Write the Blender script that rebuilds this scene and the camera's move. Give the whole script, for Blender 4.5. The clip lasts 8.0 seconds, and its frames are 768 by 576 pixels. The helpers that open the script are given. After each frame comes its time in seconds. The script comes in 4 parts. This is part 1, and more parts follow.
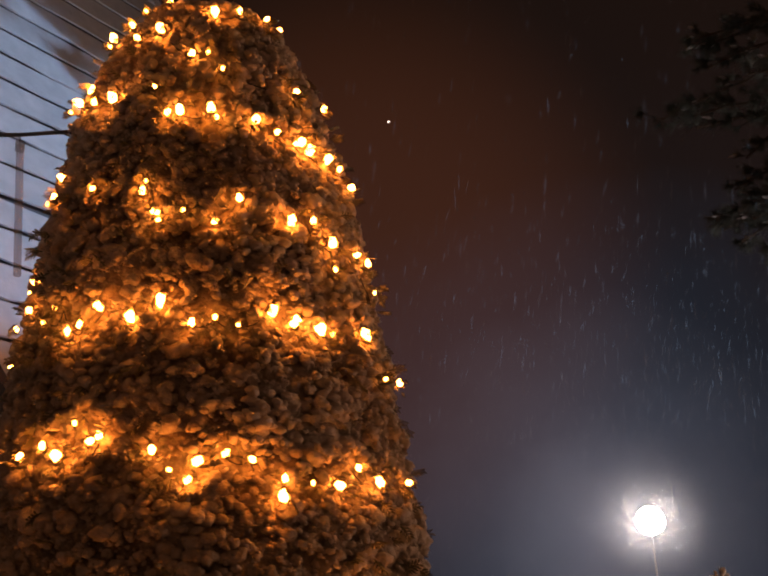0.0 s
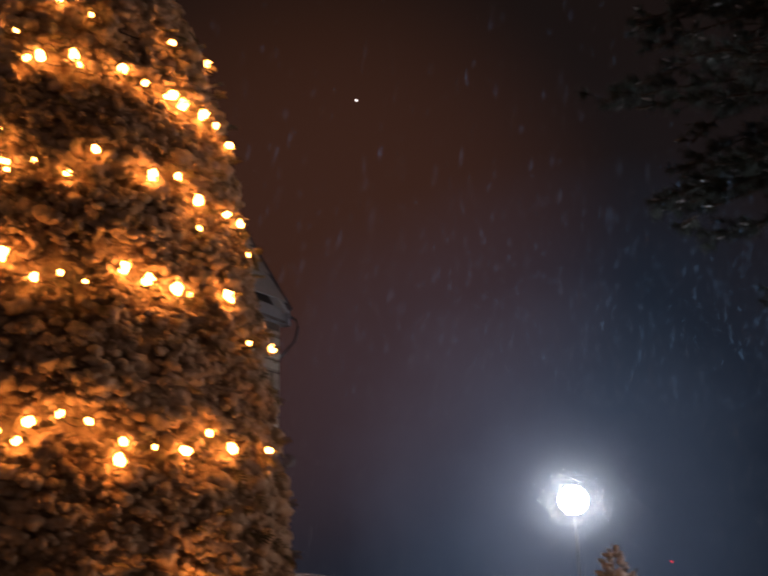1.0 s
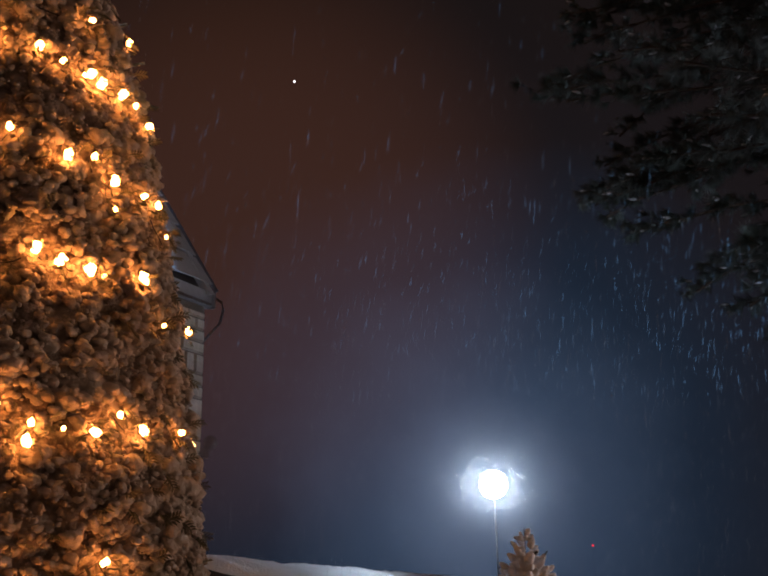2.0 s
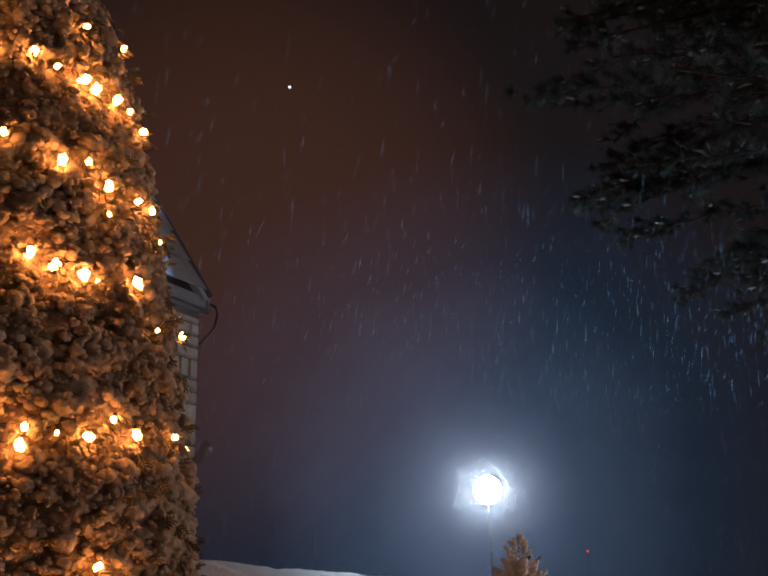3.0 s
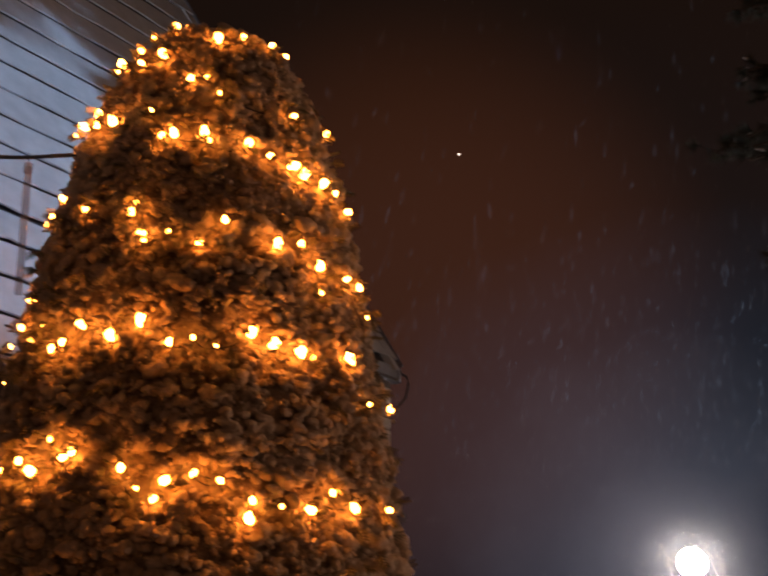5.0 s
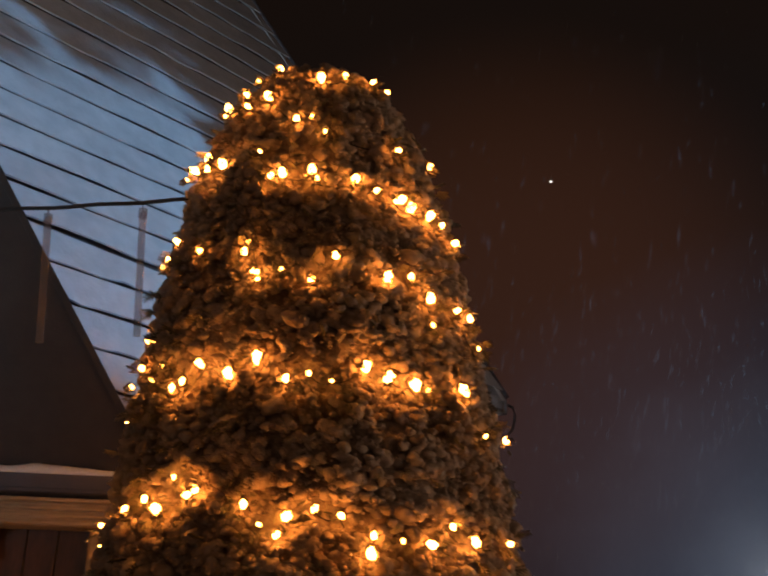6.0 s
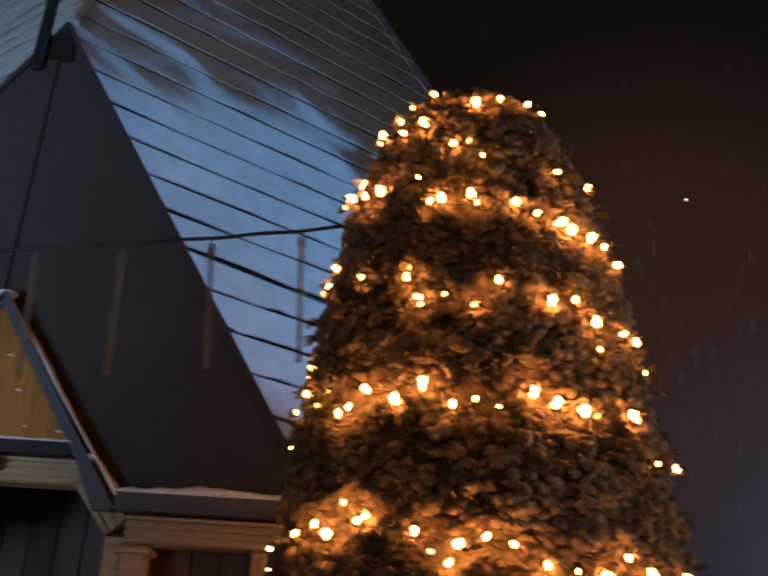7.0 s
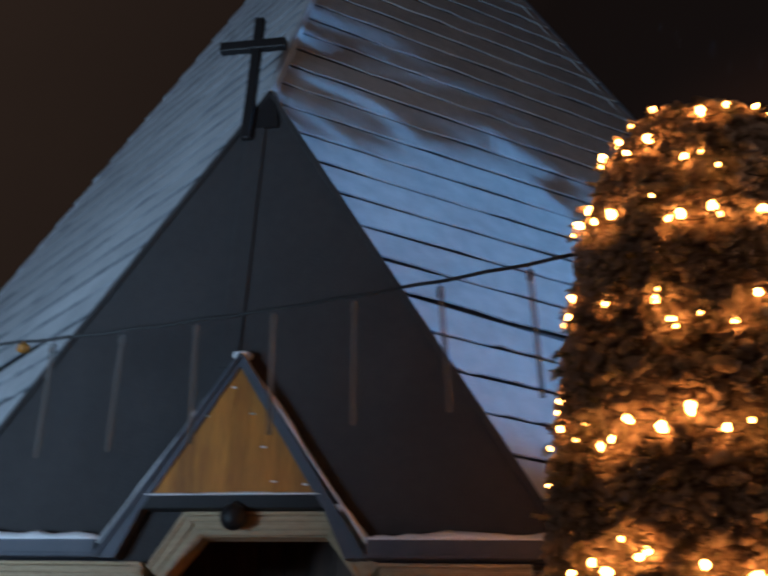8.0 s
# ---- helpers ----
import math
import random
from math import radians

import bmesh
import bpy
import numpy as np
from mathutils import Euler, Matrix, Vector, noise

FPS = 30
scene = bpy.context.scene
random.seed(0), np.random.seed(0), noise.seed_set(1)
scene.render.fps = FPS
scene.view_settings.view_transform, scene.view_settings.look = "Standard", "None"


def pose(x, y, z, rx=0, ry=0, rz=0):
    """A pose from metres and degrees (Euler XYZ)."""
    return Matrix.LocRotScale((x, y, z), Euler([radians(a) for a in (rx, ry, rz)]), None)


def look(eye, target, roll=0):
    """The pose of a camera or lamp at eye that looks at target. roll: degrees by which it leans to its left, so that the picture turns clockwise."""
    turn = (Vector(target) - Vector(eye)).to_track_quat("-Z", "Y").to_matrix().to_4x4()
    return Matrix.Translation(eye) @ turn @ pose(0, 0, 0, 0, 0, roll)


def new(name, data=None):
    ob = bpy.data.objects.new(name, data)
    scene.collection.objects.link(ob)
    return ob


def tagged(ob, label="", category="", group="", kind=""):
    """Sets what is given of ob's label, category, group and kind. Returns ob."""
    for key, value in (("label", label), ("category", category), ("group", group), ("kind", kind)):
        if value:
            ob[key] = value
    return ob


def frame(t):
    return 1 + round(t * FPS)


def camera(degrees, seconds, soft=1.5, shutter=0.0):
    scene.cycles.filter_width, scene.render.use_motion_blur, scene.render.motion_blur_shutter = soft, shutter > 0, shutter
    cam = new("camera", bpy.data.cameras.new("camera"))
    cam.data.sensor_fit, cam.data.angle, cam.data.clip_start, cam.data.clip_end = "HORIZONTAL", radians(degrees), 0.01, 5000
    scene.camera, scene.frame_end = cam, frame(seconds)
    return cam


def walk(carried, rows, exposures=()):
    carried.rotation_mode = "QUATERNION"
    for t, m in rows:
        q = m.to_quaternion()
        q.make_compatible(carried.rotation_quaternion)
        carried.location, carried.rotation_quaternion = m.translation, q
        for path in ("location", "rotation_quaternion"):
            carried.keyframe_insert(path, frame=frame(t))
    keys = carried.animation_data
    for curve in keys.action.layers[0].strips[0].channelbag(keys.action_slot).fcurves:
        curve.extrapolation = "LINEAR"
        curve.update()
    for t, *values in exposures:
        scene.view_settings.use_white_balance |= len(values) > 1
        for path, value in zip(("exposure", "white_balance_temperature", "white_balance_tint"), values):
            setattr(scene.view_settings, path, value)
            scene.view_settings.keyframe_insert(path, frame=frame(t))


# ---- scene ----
cam = camera(43.1, 8.0, soft=2.0, shutter=0.55)
METRES, EYE, TILT, LEAN, TURN = 1.3, 1.6, 19.0, 3.5, 1.8
ROWS = [
    (0.0, 0.0, 0.0, 0.0, -0.02, 0.92, -1.48),
    (0.5, 0.1918, 0.0736, 0.0004, 1.41, 0.34, -2.01),
    (1.0, 0.3201, 0.1084, -0.0415, -2.18, -0.2, -2.93),
    (1.5, 0.3676, 0.0879, -0.035, -5.37, -1.07, -4.15),
    (3.0, 0.381, 0.0542, -0.0296, -6.35, -0.56, -4.31),
    (3.5, 0.3865, 0.0561, -0.0314, -5.88, -0.69, -4.3),
    (4.0, 0.3678, 0.058, -0.0287, -4.42, -0.45, -3.78),
    (4.5, 0.3269, 0.0392, -0.018, -0.73, 1.4, -3.07),
    (5.0, 0.2751, 0.0332, -0.0133, 3.96, 2.63, -2.61),
    (6.5, 0.1807, 0.0333, -0.0186, 12.75, 5.07, -0.72),
    (7.0, 0.1109, 0.023, -0.0154, 17.33, 5.67, -0.87),
    (7.5, 0.0353, -0.0017, -0.0085, 22.49, 6.64, 0.67),
    (8.0, -0.0873, -0.0267, -0.0032, 28.63, 8.08, 3.66),
]
EXPO = [(0.0, 0.22, 10000, 36), (0.6, 0.2, 8900, 32), (1.5, 0.3, 6600, 18), (3.5, 0.36, 6800, 19), (4.5, 0.15, 8700, 25), (5.1, 0.07, 10000, 35), (6.4, -0.18, 7150, 13), (8.0, -0.2, 6250, 12)]
walk(cam, [(t, pose(0, 0, EYE, TILT, LEAN, TURN) @ pose(METRES * x, METRES * y, METRES * z, 90 + pitch, roll, yaw)) for t, x, y, z, yaw, pitch, roll in ROWS], EXPO)

# ---- world and light ----
def direction(az, el):
    a, e = radians(az), radians(el)
    return Vector((math.sin(a) * math.cos(e), math.cos(a) * math.cos(e), math.sin(e)))


world = bpy.data.worlds.new("night_sky")
scene.world = world
world.use_nodes = True
wt = world.node_tree
wt.nodes.clear()


def wnode(kind, **kw):
    n = wt.nodes.new(kind)
    for k, v in kw.items():
        n.inputs[k].default_value = v
    return n


# night sky over a lit town, dark brown above, lamp's blue-grey haze painted in
tc = wnode("ShaderNodeTexCoord")
dot = wnode("ShaderNodeVectorMath")
dot.operation = "DOT_PRODUCT"
dot.inputs[1].default_value = direction(10.8, 5.8)
wt.links.new(tc.outputs["Generated"], dot.inputs[0])
arc = wnode("ShaderNodeMath")
arc.operation = "ARCCOSINE"
wt.links.new(dot.outputs["Value"], arc.inputs[0])
cloud = wnode("ShaderNodeTexNoise", Scale=5.0, Detail=4.0, Roughness=0.6)
wt.links.new(tc.outputs["Generated"], cloud.inputs["Vector"])
mix = wnode("ShaderNodeMath")
mix.operation = "MULTIPLY_ADD"
mix.inputs[1].default_value = 0.10
wt.links.new(cloud.outputs["Fac"], mix.inputs[0])
wt.links.new(arc.outputs[0], mix.inputs[2])
rng = wnode("ShaderNodeMapRange")
rng.inputs["From Min"].default_value = 0.05
rng.inputs["From Max"].default_value = 3.05
wt.links.new(mix.outputs[0], rng.inputs["Value"])
ramp = wnode("ShaderNodeValToRGB")
el = ramp.color_ramp.elements
# the last two stops brighten the unseen sky behind as added fill
SKY = [(0.0, (0.066, 0.10, 0.16)), (0.013, (0.052, 0.080, 0.130)), (0.037, (0.023, 0.039, 0.068)), (0.076, (0.0080, 0.0142, 0.0255)),
       (0.12, (0.0076, 0.0064, 0.0074)), (0.18, (0.0072, 0.0050, 0.0046)), (0.26, (0.0070, 0.0047, 0.0041)), (0.60, (0.046, 0.028, 0.019)), (1.0, (0.058, 0.036, 0.025))]
while len(el) < len(SKY):
    el.new(0.5)
for e_, (p_, c_) in zip(el, SKY):
    e_.position, e_.color = p_, (*c_, 1)
wt.links.new(rng.outputs[0], ramp.inputs[0])
bg = wnode("ShaderNodeBackground", Strength=1.0)
wt.links.new(ramp.outputs[0], bg.inputs["Color"])
# faint brown haze glow beside the lit conifer, painted into the sky
dot2 = wnode("ShaderNodeVectorMath")
dot2.operation = "DOT_PRODUCT"
dot2.inputs[1].default_value = direction(-3.0, 20.0)
wt.links.new(tc.outputs["Generated"], dot2.inputs[0])
rng2 = wnode("ShaderNodeMapRange")
rng2.interpolation_type = "SMOOTHSTEP"
rng2.inputs["From Min"].default_value, rng2.inputs["From Max"].default_value = 0.94, 1.0
wt.links.new(dot2.outputs["Value"], rng2.inputs["Value"])
bg2 = wnode("ShaderNodeBackground", Color=(0.026, 0.0088, 0.0039, 1))
wt.links.new(rng2.outputs[0], bg2.inputs["Strength"])
add = wnode("ShaderNodeAddShader")
wt.links.new(bg.outputs[0], add.inputs[0])
wt.links.new(bg2.outputs[0], add.inputs[1])
wo = wnode("ShaderNodeOutputWorld")
wt.links.new(add.outputs[0], wo.inputs["Surface"])


# floodlights of the square that light the church roof
def floodlight(place, target, power, colour, angle, blend, radius):
    data = bpy.data.lights.new("floodlight", "SPOT")
    data.energy, data.color, data.shadow_soft_size = power, colour, radius
    data.spot_size, data.spot_blend = radians(angle), blend
    new("floodlight", data).matrix_basis = look(place, target)


floodlight((16.5, 14.5, 3.9), (-3.5, 6.7, 6.3), 30500, (0.20, 0.54, 1.0), 18.5, 0.35, 0.045)
floodlight((-6.2, -4.3, 1.1), (-6.8, 5.8, 5.6), 4500, (0.50, 0.75, 1.0), 54, 0.8, 1.8)
# pale warm fill lamp, added unseen to brighten the conifer's right flank
floodlight((9.0, 6.2, 2.6), (-1.6, 4.8, 3.2), 480, (1.0, 0.76, 0.63), 60, 0.5, 0.2)


# ---- materials ----
def mat(name, base, rough=0.7, metal=0.0, spots=None, scale=20.0, amount=0.5, bump=0.0, bump_scale=60.0, emit=None, strength=0.0, sss=0.0, rand=0.0, stretch=None):
    """Two-scale mottled surface: base and spots mixed by noise, fine bump on top."""
    m = bpy.data.materials.new(name)
    m.use_nodes = True
    t = m.node_tree
    b = t.nodes["Principled BSDF"]
    b.inputs["Roughness"].default_value = rough
    b.inputs["Metallic"].default_value = metal
    if sss:
        b.inputs["Subsurface Weight"].default_value = sss
        b.inputs["Subsurface Radius"].default_value = (0.03, 0.03, 0.03)
    co = t.nodes.new("ShaderNodeTexCoord")
    mp = t.nodes.new("ShaderNodeMapping")
    t.links.new(co.outputs["Object"], mp.inputs["Vector"])
    if stretch:
        mp.inputs["Scale"].default_value = stretch
    n1 = t.nodes.new("ShaderNodeTexNoise")
    n1.inputs["Scale"].default_value, n1.inputs["Detail"].default_value = scale, 6
    n2 = t.nodes.new("ShaderNodeTexNoise")
    n2.inputs["Scale"].default_value, n2.inputs["Detail"].default_value = scale * 0.13, 3
    for n in (n1, n2):
        t.links.new(mp.outputs[0], n.inputs["Vector"])
    s = t.nodes.new("ShaderNodeMath")
    s.operation = "ADD"
    t.links.new(n1.outputs["Fac"], s.inputs[0])
    t.links.new(n2.outputs["Fac"], s.inputs[1])
    r = t.nodes.new("ShaderNodeMapRange")
    r.inputs["From Min"].default_value, r.inputs["From Max"].default_value = 0.75, 1.25
    r.inputs["To Max"].default_value = amount
    t.links.new(s.outputs[0], r.inputs["Value"])
    c = t.nodes.new("ShaderNodeMix")
    c.data_type = "RGBA"
    c.inputs["A"].default_value = (*base, 1)
    c.inputs["B"].default_value = (*(spots or [x * 0.6 for x in base]), 1)
    t.links.new(r.outputs[0], c.inputs["Factor"])
    last = c.outputs["Result"]
    if rand:
        oi = t.nodes.new("ShaderNodeObjectInfo")
        rr = t.nodes.new("ShaderNodeMapRange")
        rr.inputs["To Min"].default_value, rr.inputs["To Max"].default_value = 1 - rand, 1 + rand
        t.links.new(oi.outputs["Random"], rr.inputs["Value"])
        hs = t.nodes.new("ShaderNodeHueSaturation")
        t.links.new(rr.outputs[0], hs.inputs["Value"])
        t.links.new(last, hs.inputs["Color"])
        last = hs.outputs[0]
    t.links.new(last, b.inputs["Base Color"])
    if bump:
        n3 = t.nodes.new("ShaderNodeTexNoise")
        n3.inputs["Scale"].default_value, n3.inputs["Detail"].default_value = bump_scale, 5
        t.links.new(mp.outputs[0], n3.inputs["Vector"])
        bp = t.nodes.new("ShaderNodeBump")
        bp.inputs["Strength"].default_value, bp.inputs["Distance"].default_value = bump, 0.02
        t.links.new(n3.outputs["Fac"], bp.inputs["Height"])
        t.links.new(bp.outputs[0], b.inputs["Normal"])
    if emit:
        b.inputs["Emission Color"].default_value = (*emit, 1)
        b.inputs["Emission Strength"].default_value = strength
    return m


SNOW = mat("snow", (0.82, 0.83, 0.85), 0.75, spots=(0.68, 0.70, 0.74), scale=9, amount=0.7, bump=0.5, bump_scale=45)
# tree snow tinted brown to carry the bulbs' warm glow in its colour
SNOW_TREE = mat("warm_tinted_snow", (0.52, 0.44, 0.36), 0.85, spots=(0.24, 0.16, 0.10), scale=24, amount=0.75, bump=0.7, bump_scale=55)
# darker copy of the tree snow, shade of the crevices put in its colour
INNER = mat("shaded_snowy_foliage", (0.40, 0.32, 0.24), 0.9, spots=(0.14, 0.10, 0.065), scale=34, amount=1.0, bump=0.8, bump_scale=90)
TWIG = mat("frosted_twigs", (0.30, 0.26, 0.17), 0.6, spots=(0.08, 0.08, 0.04), scale=30, amount=0.9)
NEEDLE = mat("conifer_needles", (0.030, 0.036, 0.016), 0.7, spots=(0.055, 0.040, 0.018), scale=30, amount=0.8)
PINE = mat("pine_needles", (0.07, 0.10, 0.082), 0.8, spots=(0.2, 0.235, 0.225), scale=3, amount=0.9)
BARK = mat("bark", (0.10, 0.07, 0.05), 0.9, spots=(0.05, 0.035, 0.025), scale=30, amount=1, bump=1.0, bump_scale=40)
METAL_ROOF = mat("frosted_roof_sheet", (0.43, 0.46, 0.49), 0.6, spots=(0.28, 0.305, 0.335), scale=7, amount=0.75, bump=0.25, bump_scale=25, rand=0.06)
# darker lip and underlay colours draw the shade lines under each course
LIP = mat("shaded_sheet_edge", (0.36, 0.39, 0.43), 0.55, spots=(0.2, 0.22, 0.25), scale=9, amount=0.8)
UNDER = mat("dark_underlay", (0.07, 0.08, 0.10), 0.8)
GABLE = mat("charcoal_cladding", (0.032, 0.029, 0.030), 0.8, spots=(0.021, 0.0195, 0.021), scale=14, amount=0.8, bump=0.2, bump_scale=80)
TRIM = mat("blue_grey_metal", (0.085, 0.092, 0.115), 0.5, metal=0.2, spots=(0.06, 0.07, 0.09), scale=10, amount=0.8, bump=0.1)
GUTTER = mat("pale_grey_gutter", (0.26, 0.28, 0.31), 0.5, spots=(0.17, 0.185, 0.21), scale=8, amount=0.8, bump=0.1)
CREAM = mat("cream_painted_timber", (0.46, 0.34, 0.20), 0.5, spots=(0.30, 0.21, 0.115), scale=12, amount=0.7, bump=0.15, stretch=(1, 1, 4))
PINEWOOD = mat("varnished_pine", (0.50, 0.20, 0.026), 0.5, spots=(0.25, 0.09, 0.012), scale=9, amount=0.9, bump=0.2, bump_scale=30, rand=0.12, stretch=(6, 6, 0.7))
DARKWOOD = mat("dark_stained_timber", (0.10, 0.05, 0.032), 0.6, spots=(0.03, 0.018, 0.012), scale=16, amount=0.8, stretch=(4, 4, 0.6))
STONE = mat("limestone_block", (0.46, 0.44, 0.40), 0.85, spots=(0.32, 0.30, 0.27), scale=11, amount=0.9, bump=0.6, bump_scale=30, rand=0.18)
MORTAR = mat("mortar", (0.17, 0.16, 0.15), 0.95, scale=30, bump=0.5)
BLACK = mat("black_iron", (0.018, 0.018, 0.020), 0.5, metal=0.4, scale=25, bump=0.1)
CABLE = mat("black_cable", (0.012, 0.012, 0.013), 0.6)
TUBE = mat("frosted_tube", (0.24, 0.23, 0.22), 0.35, spots=(0.18, 0.17, 0.16), scale=12)
for nd in TUBE.node_tree.nodes:
    if nd.type == "BSDF_PRINCIPLED":
        nd.inputs["Alpha"].default_value = 0.38
GROUND = mat("snowy_ground", (0.80, 0.82, 0.85), 0.8, spots=(0.62, 0.64, 0.68), scale=2.5, amount=0.8, bump=0.8, bump_scale=6)
PLASTER = mat("grey_plaster", (0.34, 0.33, 0.32), 0.9, spots=(0.25, 0.24, 0.23), scale=8, bump=0.3)
BULB = mat("warm_bulb", (1, 0.7, 0.3), 0.4, emit=(1.0, 0.345, 0.078), strength=50)
DIM = mat("dim_bulb", (1, 0.6, 0.2), 0.4, emit=(1.0, 0.38, 0.08), strength=34)
GLOBE = mat("lamp_globe", (1, 1, 1), 0.4, emit=(0.66, 0.84, 1.0), strength=150)
GALV = mat("grey_painted_steel", (0.14, 0.145, 0.16), 0.6, metal=0.0, scale=18, bump=0.1)
RED = mat("red_lamp", (0.8, 0.05, 0.05), 0.4, emit=(1.0, 0.03, 0.06), strength=0.9)
STAR = mat("starlight", (1, 1, 1), 0.4, emit=(0.9, 0.95, 1.0), strength=2.5)
FLAKE = bpy.data.materials.new("snowflake")
FLAKE.use_nodes = True
ft = FLAKE.node_tree
ft.nodes.clear()
fd, fl, fm, fo = (ft.nodes.new("ShaderNode" + k) for k in ("BsdfDiffuse", "BsdfTranslucent", "MixShader", "OutputMaterial"))
fd.inputs["Color"].default_value = fl.inputs["Color"].default_value = (0.85, 0.87, 0.9, 1)
ft.links.new(fd.outputs[0], fm.inputs[1])
ft.links.new(fl.outputs[0], fm.inputs[2])
fc, fx = ft.nodes.new("ShaderNodeBsdfTransparent"), ft.nodes.new("ShaderNodeMixShader")
fx.inputs["Fac"].default_value = 0.13
ft.links.new(fc.outputs[0], fx.inputs[1])
ft.links.new(fm.outputs[0], fx.inputs[2])
ft.links.new(fx.outputs[0], fo.inputs["Surface"])
FAINT = FLAKE.copy()
FAINT.name = "blurred_snowflake"
for nd in FAINT.node_tree.nodes:
    if nd.type == "MIX_SHADER" and not nd.inputs["Fac"].is_linked and nd.inputs["Fac"].default_value < 0.4:
        nd.inputs["Fac"].default_value = 0.036


# ---- helpers for meshes ----
def mesh_of(bm, name, material, smooth=False):
    bmesh.ops.recalc_face_normals(bm, faces=bm.faces)
    me = bpy.data.meshes.new(name)
    bm.to_mesh(me)
    bm.free()
    me.materials.append(material)
    if smooth:
        me.shade_smooth()
    return me


def part(name, bm, material, parent=None, label="", smooth=False):
    ob = new(name, mesh_of(bm, name, material, smooth))
    ob.parent = parent
    if label:
        tagged(ob, label)
    return ob


def raw(name, verts, faces, material, parent=None, smooth=True):
    """A mesh straight from arrays, for the many-piece ones."""
    me = bpy.data.meshes.new(name)
    me.from_pydata(verts, [], faces)
    me.materials.append(material)
    if smooth:
        me.shade_smooth()
    ob = new(name, me)
    ob.parent = parent
    return ob


def empty(name, m, label, category, group=""):
    ob = new(name)
    ob.matrix_basis = m
    return tagged(ob, label, category, group)


def box(bm, x0, x1, y0, y1, z0, z1, m=None, bevel=0.0):
    mm = Matrix.Translation(((x0 + x1) / 2, (y0 + y1) / 2, (z0 + z1) / 2)) @ Matrix.Diagonal((x1 - x0, y1 - y0, z1 - z0, 1))
    got = bmesh.ops.create_cube(bm, size=1, matrix=(m @ mm) if m else mm)
    if bevel:
        es = list({e for v in got["verts"] for e in v.link_edges})
        bmesh.ops.bevel(bm, geom=es, offset=bevel, segments=1, affect="EDGES", profile=0.5)
    return bm


def prism(bm, ring, shift):
    """A closed solid from a planar ring of points and a shift."""
    a = [bm.verts.new(p) for p in ring]
    b = [bm.verts.new(Vector(p) + Vector(shift)) for p in ring]
    bm.faces.new(a)
    bm.faces.new(b[::-1])
    for i in range(len(a)):
        bm.faces.new((a[i], b[i], b[(i + 1) % len(a)], a[(i + 1) % len(a)]))
    return bm


def rod(bm, a, b, ra, rb=None, n=8):
    a, b = Vector(a), Vector(b)
    d = b - a
    m = Matrix.Translation((a + b) / 2) @ d.to_track_quat("Z", "Y").to_matrix().to_4x4()
    bmesh.ops.create_cone(bm, cap_ends=True, segments=n, radius1=ra, radius2=ra if rb is None else rb, depth=d.length, matrix=m)
    return bm


def tube_path(bm, pts, r, n=6):
    """A round cord through points, closed at both ends."""
    rings = []
    pts = [Vector(p) for p in pts]
    for i, p in enumerate(pts):
        d = (pts[min(i + 1, len(pts) - 1)] - pts[max(i - 1, 0)]).normalized()
        x = d.cross(Vector((0, 0, 1)))
        x = x.normalized() if x.length > 1e-4 else Vector((1, 0, 0))
        y = d.cross(x)
        rings.append([bm.verts.new(p + r * (math.cos(6.2832 * k / n) * x + math.sin(6.2832 * k / n) * y)) for k in range(n)])
    for a, b in zip(rings, rings[1:]):
        for k in range(n):
            bm.faces.new((a[k], a[(k + 1) % n], b[(k + 1) % n], b[k]))
    bm.faces.new(rings[0])
    bm.faces.new(rings[-1][::-1])
    return bm


def snow_ridge(bm, a, b, up, out, h, w, steps=24, seed=0):
    """A bank of snow along an edge: a lumpy half-round."""
    a, b, up, out = Vector(a), Vector(b), Vector(up), Vector(out)
    rows = []
    for i in range(steps + 1):
        p = a.lerp(b, i / steps)
        k = 0.65 + 0.55 * noise.noise(p * 2.3 + Vector((seed, 0, 0))) + 0.25 * noise.noise(p * 9 + Vector((0, seed, 0)))
        if i in (0, steps):
            k *= 0.5
        k = max(k, 0.25)
        rows.append([bm.verts.new(p + out * (w * q) + up * (h * k * s)) for q, s in ((-0.5, -0.05), (-0.48, 0.5), (-0.25, 0.9), (0.1, 1.0), (0.4, 0.7), (0.52, 0.2), (0.5, -0.05))])
    for r0, r1 in zip(rows, rows[1:]):
        for k in range(7):
            bm.faces.new((r0[k], r0[(k + 1) % 7], r1[(k + 1) % 7], r1[k]))
    bm.faces.new(rows[0])
    bm.faces.new(rows[-1][::-1])
    return bm


# ---- ground ----
bm = bmesh.new()
bmesh.ops.create_grid(bm, x_segments=120, y_segments=120, size=1)
for v in bm.verts:
    r = max(abs(v.co.x), abs(v.co.y))
    k = (r ** 3) * 1500 + 30 * r
    v.co = v.co.normalized() * k if r > 1e-6 else v.co
    v.co.z = 0.06 * noise.noise(v.co * 0.5) if k < 60 else 0.0
tagged(part("ground", bm, GROUND, smooth=True), "trodden snow covering the whole square", "ground", kind="structure")

# ---- church ----
# u along the front, v inward, z up; front gable in the plane v = 0
CH = Matrix.Translation((-4.228, 4.872, 0)) @ pose(0, 0, 0, 0, 0, 19.6)
church = empty("church", CH, "small stone church with steep frosted pyramid roof and dark front gable", "church")
TOP, STEEP, RISE, DEEP, LOW = 6.42, 1.62, 2.16, 3.1, 4.5
APEX_Z = TOP + RISE * DEEP


